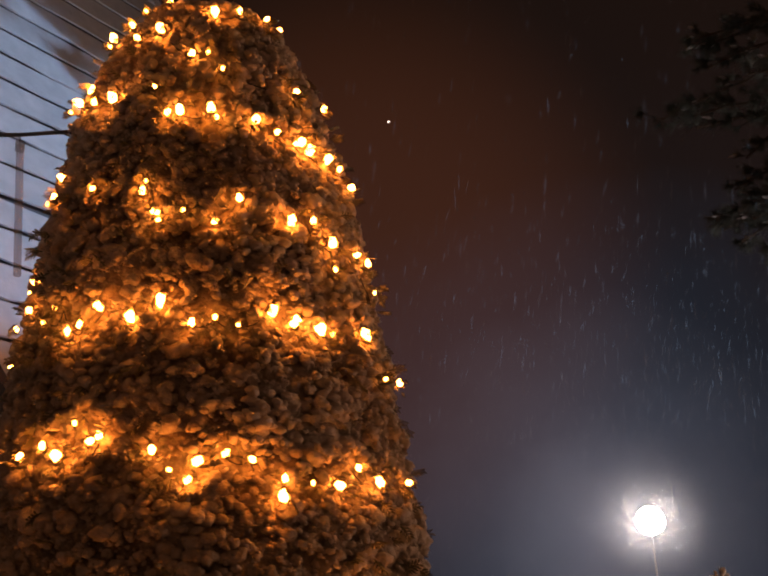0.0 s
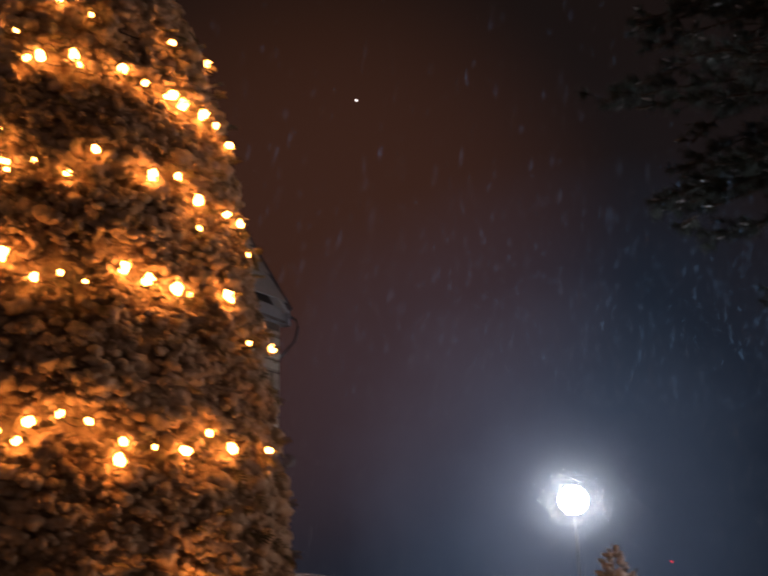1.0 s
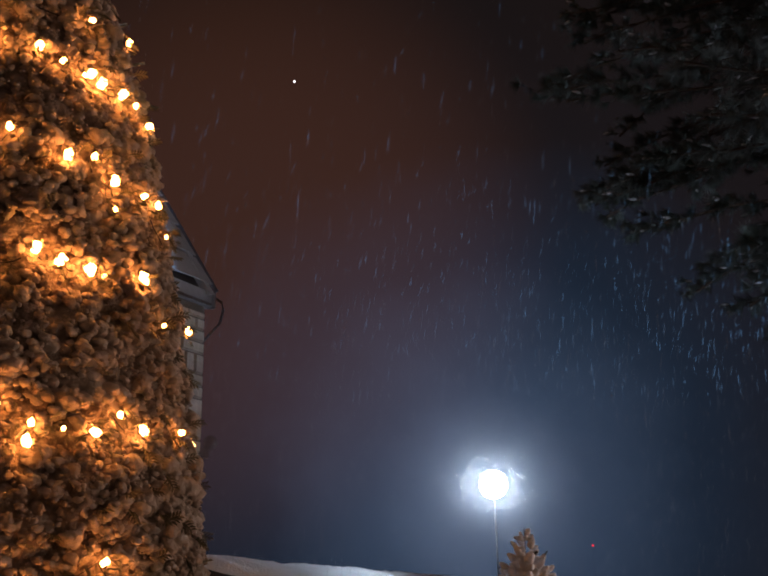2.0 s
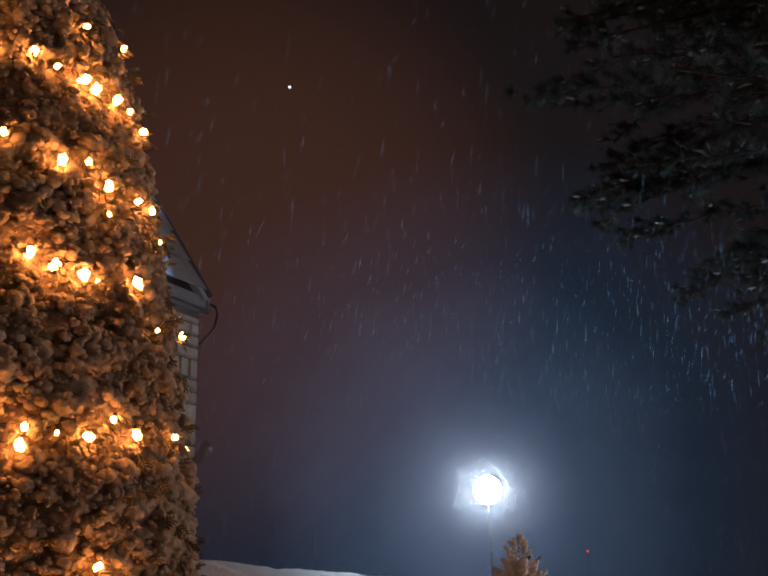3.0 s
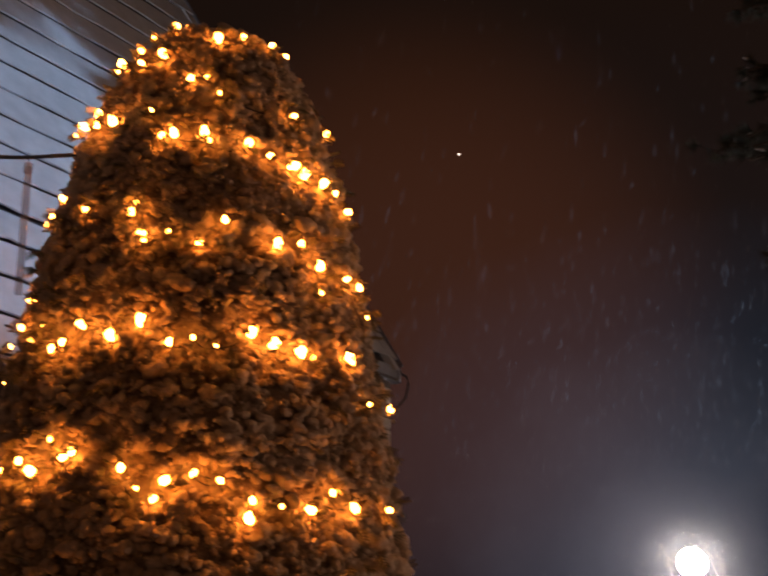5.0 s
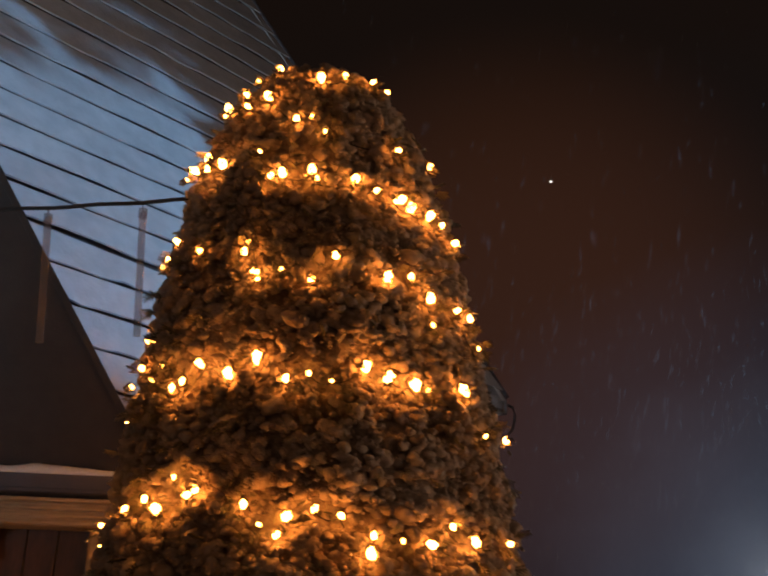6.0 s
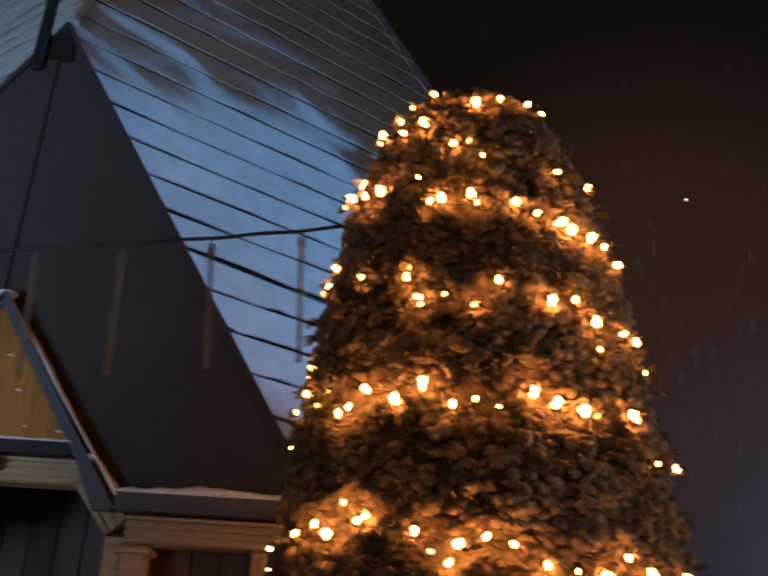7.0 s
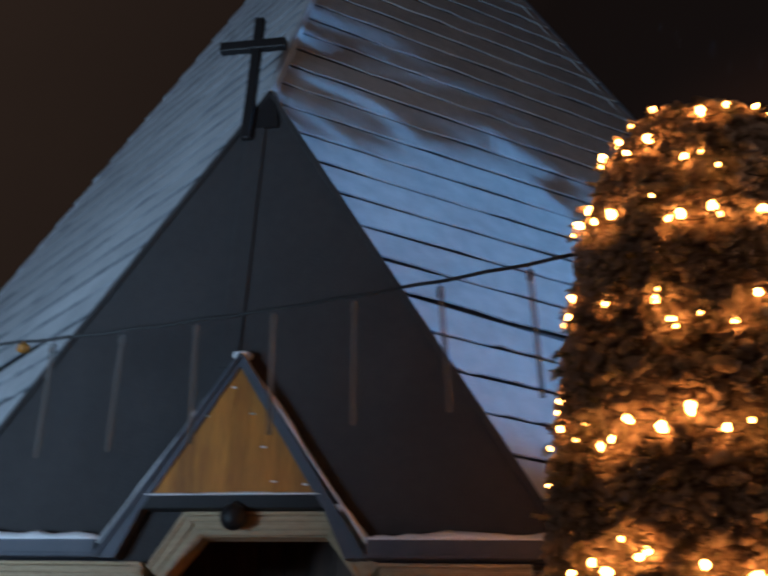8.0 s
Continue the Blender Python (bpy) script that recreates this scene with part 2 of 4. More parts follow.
def face_span(z):
    """Ends of a level line on the right front slope."""
    if z < TOP:
        a = Vector(((TOP - z) / STEEP, 0, z))
    else:
        a = Vector((0, (z - TOP) / RISE, z))
    if z >= LOW:
        b = Vector(((APEX_Z - z) / STEEP, DEEP, z))
    else:
        b = a + Vector((0.8, 0.6, 0)) * 1.75
    return a, b


SLOPE_N = Vector((STEEP, -RISE, 1)).normalized()


def roof_slope(name, mx, my, label, detail):
    """One slope of the pyramid with its lapped courses of sheets; mx, my mirror it."""
    def put(p):
        return Vector((p.x * mx, DEEP + (p.y - DEEP) * my, p.z))
    ring = [face_span(2.9)[0], face_span(2.9)[1], face_span(4.48)[1], face_span(4.5)[1], Vector((0, DEEP, APEX_Z)), Vector((0, 0, TOP))]
    bm = bmesh.new()
    q = [put(p - SLOPE_N * 0.05) for p in ring]
    nn = put(SLOPE_N) - put(Vector((0, 0, 0)))
    prism(bm, q, -nn * 0.10)
    slope = part(name, bm, UNDER, church, label)
    if not detail:
        slope.data.materials[0] = METAL_ROOF
        return slope
    step = 0.292
    z = 2.83
    i = 0
    rnd = random.Random(5 + mx)
    while z < APEX_Z - 0.3:
        z1 = min(z + step - 0.018, APEX_Z - 0.02)
        a0, b0 = face_span(z + 0.001)
        a1, b1 = face_span(z1)
        if z < LOW < z1:
            b1 = face_span(LOW - 0.01)[1]
        bm = bmesh.new()
        n = 18
        lo, hi = [], []
        for k in range(n + 1):
            w = k / n
            sag = 0.012 * noise.noise(Vector((w * 7, i * 3.1, mx * 5.0))) + 0.008 * rnd.uniform(-1, 1)
            p0, p1 = a0.lerp(b0, w), a1.lerp(b1, w)
            lo.append(put(p0 + SLOPE_N * (0.020 + 0.008 * noise.noise(Vector((w * 9, i, 2)))) + Vector((0, 0, sag))))
            hi.append(put(p1 + SLOPE_N * 0.004))
        lov = [bm.verts.new(p) for p in lo]
        hiv = [bm.verts.new(p) for p in hi]
        und = [bm.verts.new(p - nn * 0.016) for p in lo]
        for k in range(n):
            bm.faces.new((lov[k], lov[k + 1], hiv[k + 1], hiv[k]))
            # the lip's underside takes the darker colour as its shade
            bm.faces.new((und[k], und[k + 1], lov[k + 1], lov[k])).material_index = 1
        sheet = part("roof_sheet", bm, METAL_ROOF, slope)
        sheet.data.materials.append(LIP)
        z += step
        i += 1
    return slope


roof_slope("roof_slope", 1, 1, "steep slope of lapped sheets white with frost", True)
roof_slope("roof_slope", -1, 1, "steep slope of lapped sheets white with frost", True)
roof_slope("roof_slope", 1, -1, "", False)
roof_slope("roof_slope", -1, -1, "", False)

# ridge flashing on the corner between the two front slopes
bm = bmesh.new()
tube_path(bm, [(0, (z - TOP) / RISE - 0.01, z) for z in (TOP, 8, 10, 12, APEX_Z)], 0.05, 6)
part("ridge_cap", bm, METAL_ROOF, church, "frosted ridge flashing")
bm = bmesh.new()
tube_path(bm, [((APEX_Z - z) / STEEP, DEEP, z + 0.02) for z in (LOW, 7, 10, APEX_Z)], 0.022, 6)
part("hip_cap", bm, TRIM, church, "grey hip flashing")

# eaves boards under the slopes, stone walls below
EA, EB = Vector((1.186, 0, LOW)), Vector((5.31, DEEP, LOW))
ALONG = (EB - EA).normalized()
INW = Vector((-ALONG.y, ALONG.x, 0))
for mx in (1, -1):
    for my in (1, -1):
        mir = Matrix.Translation((0, DEEP, 0)) @ Matrix.Diagonal((mx, my, 1, 1)) @ Matrix.Translation((0, -DEEP, 0))
        bm = bmesh.new()
        a, b = EA + ALONG * 1.6, EB
        prism(bm, [a, b, b + Vector((0, 0, -0.15)), a + Vector((0, 0, -0.15))], INW * 0.06)
        bmesh.ops.transform(bm, matrix=mir, verts=bm.verts)
        fascia = part("fascia", bm, GUTTER, church, "blue-grey metal eaves board")
        bm = bmesh.new()
        prism(bm, [a + Vector((0, 0, -0.145)), b + Vector((0, 0, -0.145)), b + INW * 0.4 + Vector((-0.2, 0.0, -0.145)), a + INW * 0.4 + Vector((0, 0, -0.145))], (0, 0, 0.03))
        bmesh.ops.transform(bm, matrix=mir, verts=bm.verts)
        part("soffit", bm, DARKWOOD, church)
        wa, wb = Vector((1.05, 0.06, 0)), Vector((5.2, DEEP, 0))
        bm = bmesh.new()
        wd = (wb - wa).normalized()
        wi = Vector((-wd.y, wd.x, 0))
        prism(bm, [wa, wb, wb - Vector((0.58, 0, 0)), wa + wi * 0.35], (0, 0, 4.42))
        bmesh.ops.transform(bm, matrix=mir, verts=bm.verts)
        wall = part("wall", bm, MORTAR, church, "wall of squared limestone blocks")
        if (mx, my) == (1, 1):
            wall_r = wall

# downpipe hook at the eaves corner
bm = bmesh.new()
tube_path(bm, [EB + Vector(p) for p in ((0.0, 0.0, -0.05), (0.06, 0, -0.08), (0.08, 0, -0.16), (0.05, 0, -0.3), (-0.05, 0, -0.42), (-0.15, 0.0, -0.55), (-0.24, 0.03, -0.62), (-0.26, 0.06, -1.2), (-0.26, 0.06, -4.2))], 0.014, 6)
part("downpipe", bm, TRIM, church, "thin grey downpipe")
bm = bmesh.new()
bmesh.ops.create_uvsphere(bm, u_segments=10, v_segments=8, radius=0.07, matrix=Matrix.Translation((5.29, DEEP - 0.02, 3.0)))
box(bm, 5.19, 5.27, DEEP - 0.06, DEEP + 0.02, 2.85, 2.95)
part("wall_lantern", bm, TUBE, church, "small pale wall lantern")

# dark gable, cut out for the chamfered doorway
bm = bmesh.new()
gz = 2.72
gw = (TOP - gz) / STEEP
prism(bm, [(-gw, -0.03, gz), (-0.43, -0.03, gz), (-0.25, -0.03, 3.03), (0.85, -0.03, 3.03), (1.03, -0.03, gz), (gw, -0.03, gz), (0, -0.03, TOP)], (0, 0.14, 0))
gable = part("gable", bm, GABLE, church, "plain charcoal-clad triangular gable")
bm = bmesh.new()
box(bm, -0.15, 0.0, -0.05, -0.031, 4.05, TOP - 0.3, bevel=0.005)
part("cover_board", bm, GABLE, gable, "dark vertical cover board")
for s in (1, -1):
    bm = bmesh.new()
    d = Vector((s * 1, 0, -STEEP)).normalized()
    n = Vector((s * STEEP, 0, 1)).normalized()
    p0, p1 = Vector((0, -0.05, TOP)), Vector((s * gw, -0.05, gz))
    prism(bm, [p0 + n * 0.012, p1 + n * 0.012, p1 - n * 0.03, p0 - n * 0.03], (0, 0.05, 0))
    part("rake_trim", bm, GABLE, gable)

# cross on the gable, on its dark mounting plate
bm = bmesh.new()
prism(bm, [(-0.19, -0.052, TOP - 0.36), (0.10, -0.052, TOP - 0.36), (0.08, -0.052, TOP - 0.17), (0.0, -0.052, TOP - 0.04), (-0.12, -0.052, TOP - 0.22)], (0, 0.018, 0))
part("mounting_plate", bm, BLACK, church)
bm = bmesh.new()
box(bm, -0.185, -0.105, -0.10, -0.04, 5.95, 7.16, bevel=0.006)
cross = part("cross", bm, BLACK, church, "plain dark iron cross on the gable point")
bm = bmesh.new()
box(bm, -0.46, 0.10, -0.107, -0.033, 6.83, 6.92, bevel=0.006)
part("cross_arm", bm, BLACK, cross)
# ledge under the gable with its snow
for s, a, b in ((1, 0.99, 2.2), (-1, -2.25, -0.78)):
    bm = bmesh.new()
    box(bm, a, b, -0.16, -0.032, 2.735, 2.85, bevel=0.008)
    ledge = part("ledge", bm, TRIM, church, "blue-grey metal ledge")
    bm = bmesh.new()
    box(bm, a, b, -0.175, -0.162, 2.735, 2.76, bevel=0.004)
    part("drip_edge", bm, TRIM, ledge)
    bm = bmesh.new()
    snow_ridge(bm, (a, -0.095, 2.848), (b, -0.095, 2.848), (0, 0, 1), (0, -1, 0), 0.085, 0.14, 40, s)
    part("snow_cap", bm, SNOW, ledge, "thick line of snow", smooth=True)
    # entablature below
    e0, e1 = (1.06, 1.98) if s > 0 else (-2.2, -0.47)
    bm = bmesh.new()
    box(bm, e0, e1, -0.07, 0.09, 2.56, 2.72, bevel=0.006)
    beam = part("entablature", bm, CREAM, church, "cream moulded timber beam")
    for zz, pr in ((2.705, 0.045), (2.66, 0.03), (2.62, 0.018), (2.575, 0.032)):
        bm = bmesh.new()
        box(bm, e0, e1, -0.07 - pr, -0.072, zz - 0.012, zz + 0.012, bevel=0.005)
        part("moulding", bm, CREAM, beam)
for u in (1.04, 1.83, -0.95, -1.9):
    bm = bmesh.new()
    box(bm, u, u + (0.17 if abs(u) < 1.5 else 0.08), -0.06, 0.08, 0, 2.56, bevel=0.012)
    post = part("post", bm, CREAM, church, "cream painted timber post")
    if abs(u) < 1.5:
        for zz, pr in ((2.50, 0.03), (2.36, 0.02)):
            bm = bmesh.new()
            box(bm, u - pr, u + 0.17 + pr, -0.06 - pr, 0.08, zz, zz + 0.035, bevel=0.006)
            part("capital_band", bm, CREAM, post)
# dark timber infill behind the posts
for k in range(24):
    u = -2.15 + k * 0.18
    if -0.72 < u < 0.95:
        continue
    bm = bmesh.new()
    box(bm, u, u + 0.172, 0.14, 0.19, 0, 2.72, bevel=0.004)
    part("board", bm, DARKWOOD, church)
for k in range(12):
    u = -0.95 + k * 0.2
    bm = bmesh.new()
    box(bm, u, u + 0.192, 1.30, 1.35, 0, 3.26, bevel=0.004)
    part("board", bm, DARKWOOD, church)
bm = bmesh.new()
box(bm, -0.95, 1.4, 0.115, 1.295, 3.18, 3.26)
part("vestibule_ceiling", bm, DARKWOOD, church)

# small gabled porch with a pine pediment: a bent metal edge that runs on into the ledges
PF = -0.145
PA = Vector((0.052, PF, 4.10))
for s, foot in ((1, Vector((0.985, PF, 2.735))), (-1, Vector((-0.775, PF, 2.735)))):
    d = (foot - PA).normalized()
    n = Vector((-d.z, 0, d.x)) if s > 0 else Vector((d.z, 0, -d.x))
    bm = bmesh.new()
    prism(bm, [PA, foot + n * 0.0, foot - Vector((s * 0.13, 0, 0)), PA.lerp(foot, 0.78) - Vector((s * 0.075, 0, 0)), PA - Vector((0, 0, 0.085))], (0, -PF - 0.035, 0))
    por = part("porch_roof", bm, TRIM, church, "blue-grey metal porch roof edge")
    bm = bmesh.new()
    prism(bm, [PA + n * 0.012, foot + n * 0.012, foot - n * 0.012, PA - n * 0.012], (0, -0.025, 0))
    part("drip_edge", bm, TRIM, por)
    bm = bmesh.new()
    snow_ridge(bm, PA + Vector((0, 0.05, 0)), foot + Vector((0, 0.05, 0.09)), n, (0, -1, 0), 0.036, 0.11, 30, 4 * s)
    part("snow_cap", bm, SNOW, por, "line of snow", smooth=True)
    bm = bmesh.new()
    k_ = PA.lerp(foot, 0.78 if s > 0 else 0.32) + n * 0.02
    box(bm, k_.x - 0.022, k_.x + 0.022, PF - 0.01, PF + 0.05, k_.z - 0.015, k_.z + 0.02, bevel=0.006)
    part("joint_clip", bm, SNOW, por, "snow-capped joint of the metal edge")
bm = bmesh.new()
bmesh.ops.create_icosphere(bm, subdivisions=2, radius=0.05, matrix=Matrix.Translation(PA + Vector((0, 0.05, 0.01))) @ Matrix.Diagonal((1.5, 1, 0.7, 1)))
for v in bm.verts:
    v.co += v.normal * 0.025 * noise.noise(v.co * 20)
part("snow_cap", bm, SNOW, church, "clump of snow on the porch point", smooth=True)
# pediment boards
PV = -0.105
bm = bmesh.new()
prism(bm, [(-0.55, PV, 3.14), (0.71, PV, 3.14), (0.052, PV, 4.06)], (0, 0.05, 0))
pediment = part("pediment", bm, DARKWOOD, church, "triangular pediment of varnished pine boards")


def rake_z(x):
    return 3.14 + 0.90 * min((x + 0.55) / 0.602, (0.71 - x) / 0.658)


u, w = -0.54, 0.115
while u < 0.70:
    x1 = min(u + w - 0.002, 0.705)
    ring = [(u, PV - 0.002, 3.15), (x1, PV - 0.002, 3.15), (x1, PV - 0.002, max(rake_z(x1), 3.155))]
    if u < 0.052 < x1:
        ring.append((0.052, PV - 0.002, rake_z(0.052)))
    ring.append((u, PV - 0.002, max(rake_z(u), 3.155)))
    bm = bmesh.new()
    prism(bm, ring, (0, -0.016, 0))
    part("board", bm, PINEWOOD, pediment)
    u += w
for x, z in ((0.02, 3.87), (-0.15, 3.67), (0.17, 3.68), (-0.30, 3.46), (0.27, 3.45), (-0.42, 3.24), (0.36, 3.22), (0.57, 3.20)):
    bm = bmesh.new()
    bmesh.ops.create_icosphere(bm, subdivisions=1, radius=0.015, matrix=Matrix.Translation((x, PV - 0.02, z)) @ Matrix.Diagonal((1.5, 0.7, 0.55, 1)))
    part("bolt_head", bm, SNOW, pediment, "snow-dusted bolt head")
bm = bmesh.new()
box(bm, -0.56, 0.73, -0.138, -0.035, 3.045, 3.135, bevel=0.006)
sill = part("tie_beam", bm, BLACK, church, "dark tie beam under the pediment")
bm = bmesh.new()
snow_ridge(bm, (-0.50, -0.126, 3.133), (0.67, -0.126, 3.133), (0, 0, 1), (0, -1, 0), 0.026, 0.05, 24, 9)
part("snow_cap", bm, SNOW, sill, "dusting of snow", smooth=True)
# chamfered cream frame of the doorway under the porch
MID = 0.30
for s in (1, -1):
    o0, o1 = Vector((MID + s * 0.555, -0.05, 3.045)), Vector((MID + s * 0.755, -0.05, 2.70))
    i0, i1 = Vector((MID + s * 0.41, -0.05, 2.885)), Vector((MID + s * 0.64, -0.05, 2.60))
    bm = bmesh.new()
    prism(bm, [o0, o1, i1, i0], (0, 0.14, 0))
    brace = part("brace", bm, CREAM, church, "slanting cream brace")
    for q in (0.12, 0.5, 0.88):
        a, e = o0.lerp(i0, q), o1.lerp(i1, q)
        w_ = (i0 - o0) * 0.06
        bm = bmesh.new()
        prism(bm, [a - w_, e - w_, e + w_, a + w_], (0, -0.02, 0))
        part("moulding", bm, CREAM, brace)
    bm = bmesh.new()
    box(bm, MID + s * 0.70 - 0.06, MID + s * 0.70 + 0.06, -0.04, 0.09, 0, 2.598, bevel=0.008)
    part("jamb", bm, CREAM, church, "cream painted door jamb")
bm = bmesh.new()
prism(bm, [(MID - 0.552, -0.05, 3.045), (MID + 0.552, -0.05, 3.045), (MID + 0.407, -0.05, 2.885), (MID - 0.407, -0.05, 2.885)], (0, 0.14, 0))
lint = part("lintel", bm, CREAM, church, "cream moulded lintel")
for zz, pr, k_ in ((3.028, 0.03, 0.53), (2.99, 0.018, 0.50), (2.94, 0.018, 0.455), (2.90, 0.032, 0.42)):
    bm = bmesh.new()
    box(bm, MID - k_, MID + k_, -0.052 - pr, -0.052, zz - 0.012, zz + 0.012, bevel=0.004)
    part("moulding", bm, CREAM, lint)
bm = bmesh.new()
bmesh.ops.create_uvsphere(bm, u_segments=16, v_segments=10, radius=0.085, matrix=Matrix.Translation((0.13, -0.165, 2.985)))
rod(bm, (0.13, -0.165, 3.04), (0.13, -0.12, 3.09), 0.02, 0.02)
part("porch_lantern", bm, BLACK, church, "unlit dark globe lantern", smooth=True)

# ---- lit conifer ----
TZ = [0.0, 0.35, 1.7, 2.4, 2.9, 3.4, 3.9, 4.2, 4.5, 4.7, 4.82, 4.88]
TR = [1.12, 1.2, 1.035, 0.943, 0.895, 0.822, 0.704, 0.632, 0.52, 0.40, 0.24, 0.08]


def tree_r(z):
    """Radius of the snowy outline."""
    return float(np.interp(z, TZ, TR)) - 0.006


def axis(z):
    """The trunk leans a little."""
    return -0.022 * (z - 3.0), -0.002 * (z - 3.0)


def bulge(a, z):
    """The foliage stands out where the span wire is tied on."""
    return 0.06 * math.exp(-((math.degrees(a) + 68) / 16) ** 2 - ((z - 4.03) / 0.13) ** 2)


def on_tree(a, r, z):
    ax, ay = axis(z)
    return Vector((ax + math.sin(a) * r, ay - math.cos(a) * r, z))


TC = Vector((-0.909, 4.507, 0))
conifer = empty("conifer", Matrix.Translation(TC), "tall dense conifer thick with snow clumps and wound with lights", "tree")
bm = bmesh.new()
rod(bm, (*axis(0), 0), (*axis(4.8), 4.8), 0.13, 0.02, 10)
part("trunk", bm, BARK, conifer)


def swell(a, z):
    """Boughs and hollows: how far the foliage stands out."""
    q = Vector((math.sin(a) * 2.6, math.cos(a) * 2.6, z * 2.9))
    return 0.6 * noise.noise(q) + 0.55 * noise.noise(q * 2.3 + Vector((4, 0, 0)))


# inner foliage and snow, darkened in colour for the shade between clumps
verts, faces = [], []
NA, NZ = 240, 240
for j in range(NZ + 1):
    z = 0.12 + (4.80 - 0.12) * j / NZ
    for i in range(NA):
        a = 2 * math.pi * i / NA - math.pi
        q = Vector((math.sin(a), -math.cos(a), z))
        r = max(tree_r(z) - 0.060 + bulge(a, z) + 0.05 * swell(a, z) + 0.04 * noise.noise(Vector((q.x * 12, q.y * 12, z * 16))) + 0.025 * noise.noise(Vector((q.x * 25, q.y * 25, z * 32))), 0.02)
        verts.append(on_tree(a, r, z))
for j in range(NZ):
    for i in range(NA):
        k = (i + 1) % NA
        faces.append((j * NA + i, j * NA + k, (j + 1) * NA + k, (j + 1) * NA + i))
faces.append(tuple(range(NA))[::-1])
faces.append(tuple(NZ * NA + i for i in range(NA)))
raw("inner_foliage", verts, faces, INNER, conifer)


def ico(sub):
    bm = bmesh.new()
    bmesh.ops.create_icosphere(bm, subdivisions=sub, radius=1)
    v = np.array([x.co[:] for x in bm.verts])
    f = np.array([[q.index for q in x.verts] for x in bm.faces])
    bm.free()
    return v, f


def scatter(name, base, mats, material, parent, smooth=True):
    """Many small solids in one mesh, each the base shape under a matrix."""
    bv, bf = base
    n = len(mats)
    M = np.array([np.array(m) for m in mats])
    V = (np.einsum("nij,kj->nki", M[:, :3, :3], bv) + M[:, None, :3, 3]).reshape(-1, 3)
    F = (bf[None] + (np.arange(n) * len(bv))[:, None, None]).reshape(-1, bf.shape[1])
    me = bpy.data.meshes.new(name)
    me.vertices.add(len(V))
    me.vertices.foreach_set("co", V.ravel())
    me.loops.add(F.size)
    me.loops.foreach_set("vertex_index", F.ravel().astype(np.int32))
    me.polygons.add(len(F))
    me.polygons.foreach_set("loop_start", np.arange(0, F.size, bf.shape[1], dtype=np.int32))
    me.update(calc_edges=True)
    me.validate()
    me.materials.append(material)
    if smooth:
        me.shade_smooth()
    ob = new(name, me)
    ob.parent = parent
    return ob


def clump(seed, sub=2):
    """A lumpy pad of snow, knobbly like a cauliflower floret."""
    v, f = ico(sub)
    out = []
    for p in v:
        q = Vector(p)
        k = 1 + 0.42 * noise.noise(q * 1.3 + Vector((seed * 7.1, 0, 0))) + 0.34 * abs(noise.noise(q * 2.6 + Vector((0, seed * 3.3, 0)))) - 0.08
        out.append(q * k)
    return np.array([x[:] for x in out]), f


# strings of warm lights: angle round the trunk, height and size class of each bulb
string_a = [(-54, 4.65, 1), (-36, 4.66, 0), (-18, 4.7, 1), (15, 4.57, 2), (31, 4.6, 1), (54, 4.64, 1)]
string_b = [(-55, 4.49, 1), (-54, 4.53, 2), (-28, 4.41, 1), (-13, 4.41, 2), (4, 4.21, 1), (11, 4.22, 0), (17, 4.13, 0), (50, 4.1, 1), (84, 4.21, 1)]
string_c = [(-59, 4.08, 0), (-59, 4.14, 2), (-43, 4.06, 1), (-30, 4.02, 2), (-9, 4.0, 0), (-3, 3.84, 1), (1, 3.86, 2), (12, 3.87, 2), (14, 3.82, 0), (28, 3.83, 2), (36, 3.79, 1), (47, 3.79, 2), (53, 3.78, 2), (63, 3.78, 2), (68, 3.75, 1), (76, 3.69, 2)]
string_d = [(-54, 3.54, 0), (-52, 3.57, 1), (-27, 3.49, 1), (-9, 3.43, 1), (-8, 3.48, 0), (-4, 3.31, 1), (-3, 3.27, 0), (4, 3.31, 0), (13, 3.26, 1), (20, 3.38, 1), (36, 3.31, 2), (45, 3.35, 1), (51, 3.13, 0), (51, 3.26, 2), (64, 3.26, 1), (72, 3.26, 1), (81, 3.16, 0)]
string_e = [(-62, 2.96, 0), (-51, 3.0, 1), (-37, 2.88, 0), (-34, 2.94, 0), (-28, 2.82, 1), (-24, 2.84, 1), (-18, 2.9, 2), (-9, 2.84, 2), (-1, 2.9, 2), (7, 2.8, 1), (13, 2.83, 0), (19, 2.8, 0), (28, 2.87, 2), (34, 2.83, 2), (42, 2.82, 2), (46, 2.81, 0), (59, 2.85, 2), (66, 2.67, 0), (91, 2.75, 1)]
string_f = [(-63, 2.32, 1), (-37, 2.32, 1), (-30, 2.35, 1), (-25, 2.3, 2), (-21, 2.42, 0), (-16, 2.34, 1), (-14, 2.36, 1), (-1, 2.29, 1), (3, 2.21, 0), (7, 2.17, 1), (9, 2.24, 2), (15, 2.27, 1), (21, 2.25, 1), (27, 2.11, 2), (28, 2.18, 1), (35, 2.17, 0), (43, 2.17, 2), (50, 2.25, 1), (56, 2.2, 2), (72, 2.23, 1)]
string_g = [(-44, 1.66, 1), (-12, 1.63, 2), (4, 1.60, 1), (26, 1.58, 2), (44, 1.70, 1), (50, 1.62, 2), (80, 1.52, 1)]
STRINGS = [string_a, string_b, string_c, string_d, string_e, string_f, string_g]
BULB_AT = np.array([q for row in STRINGS for q in row])


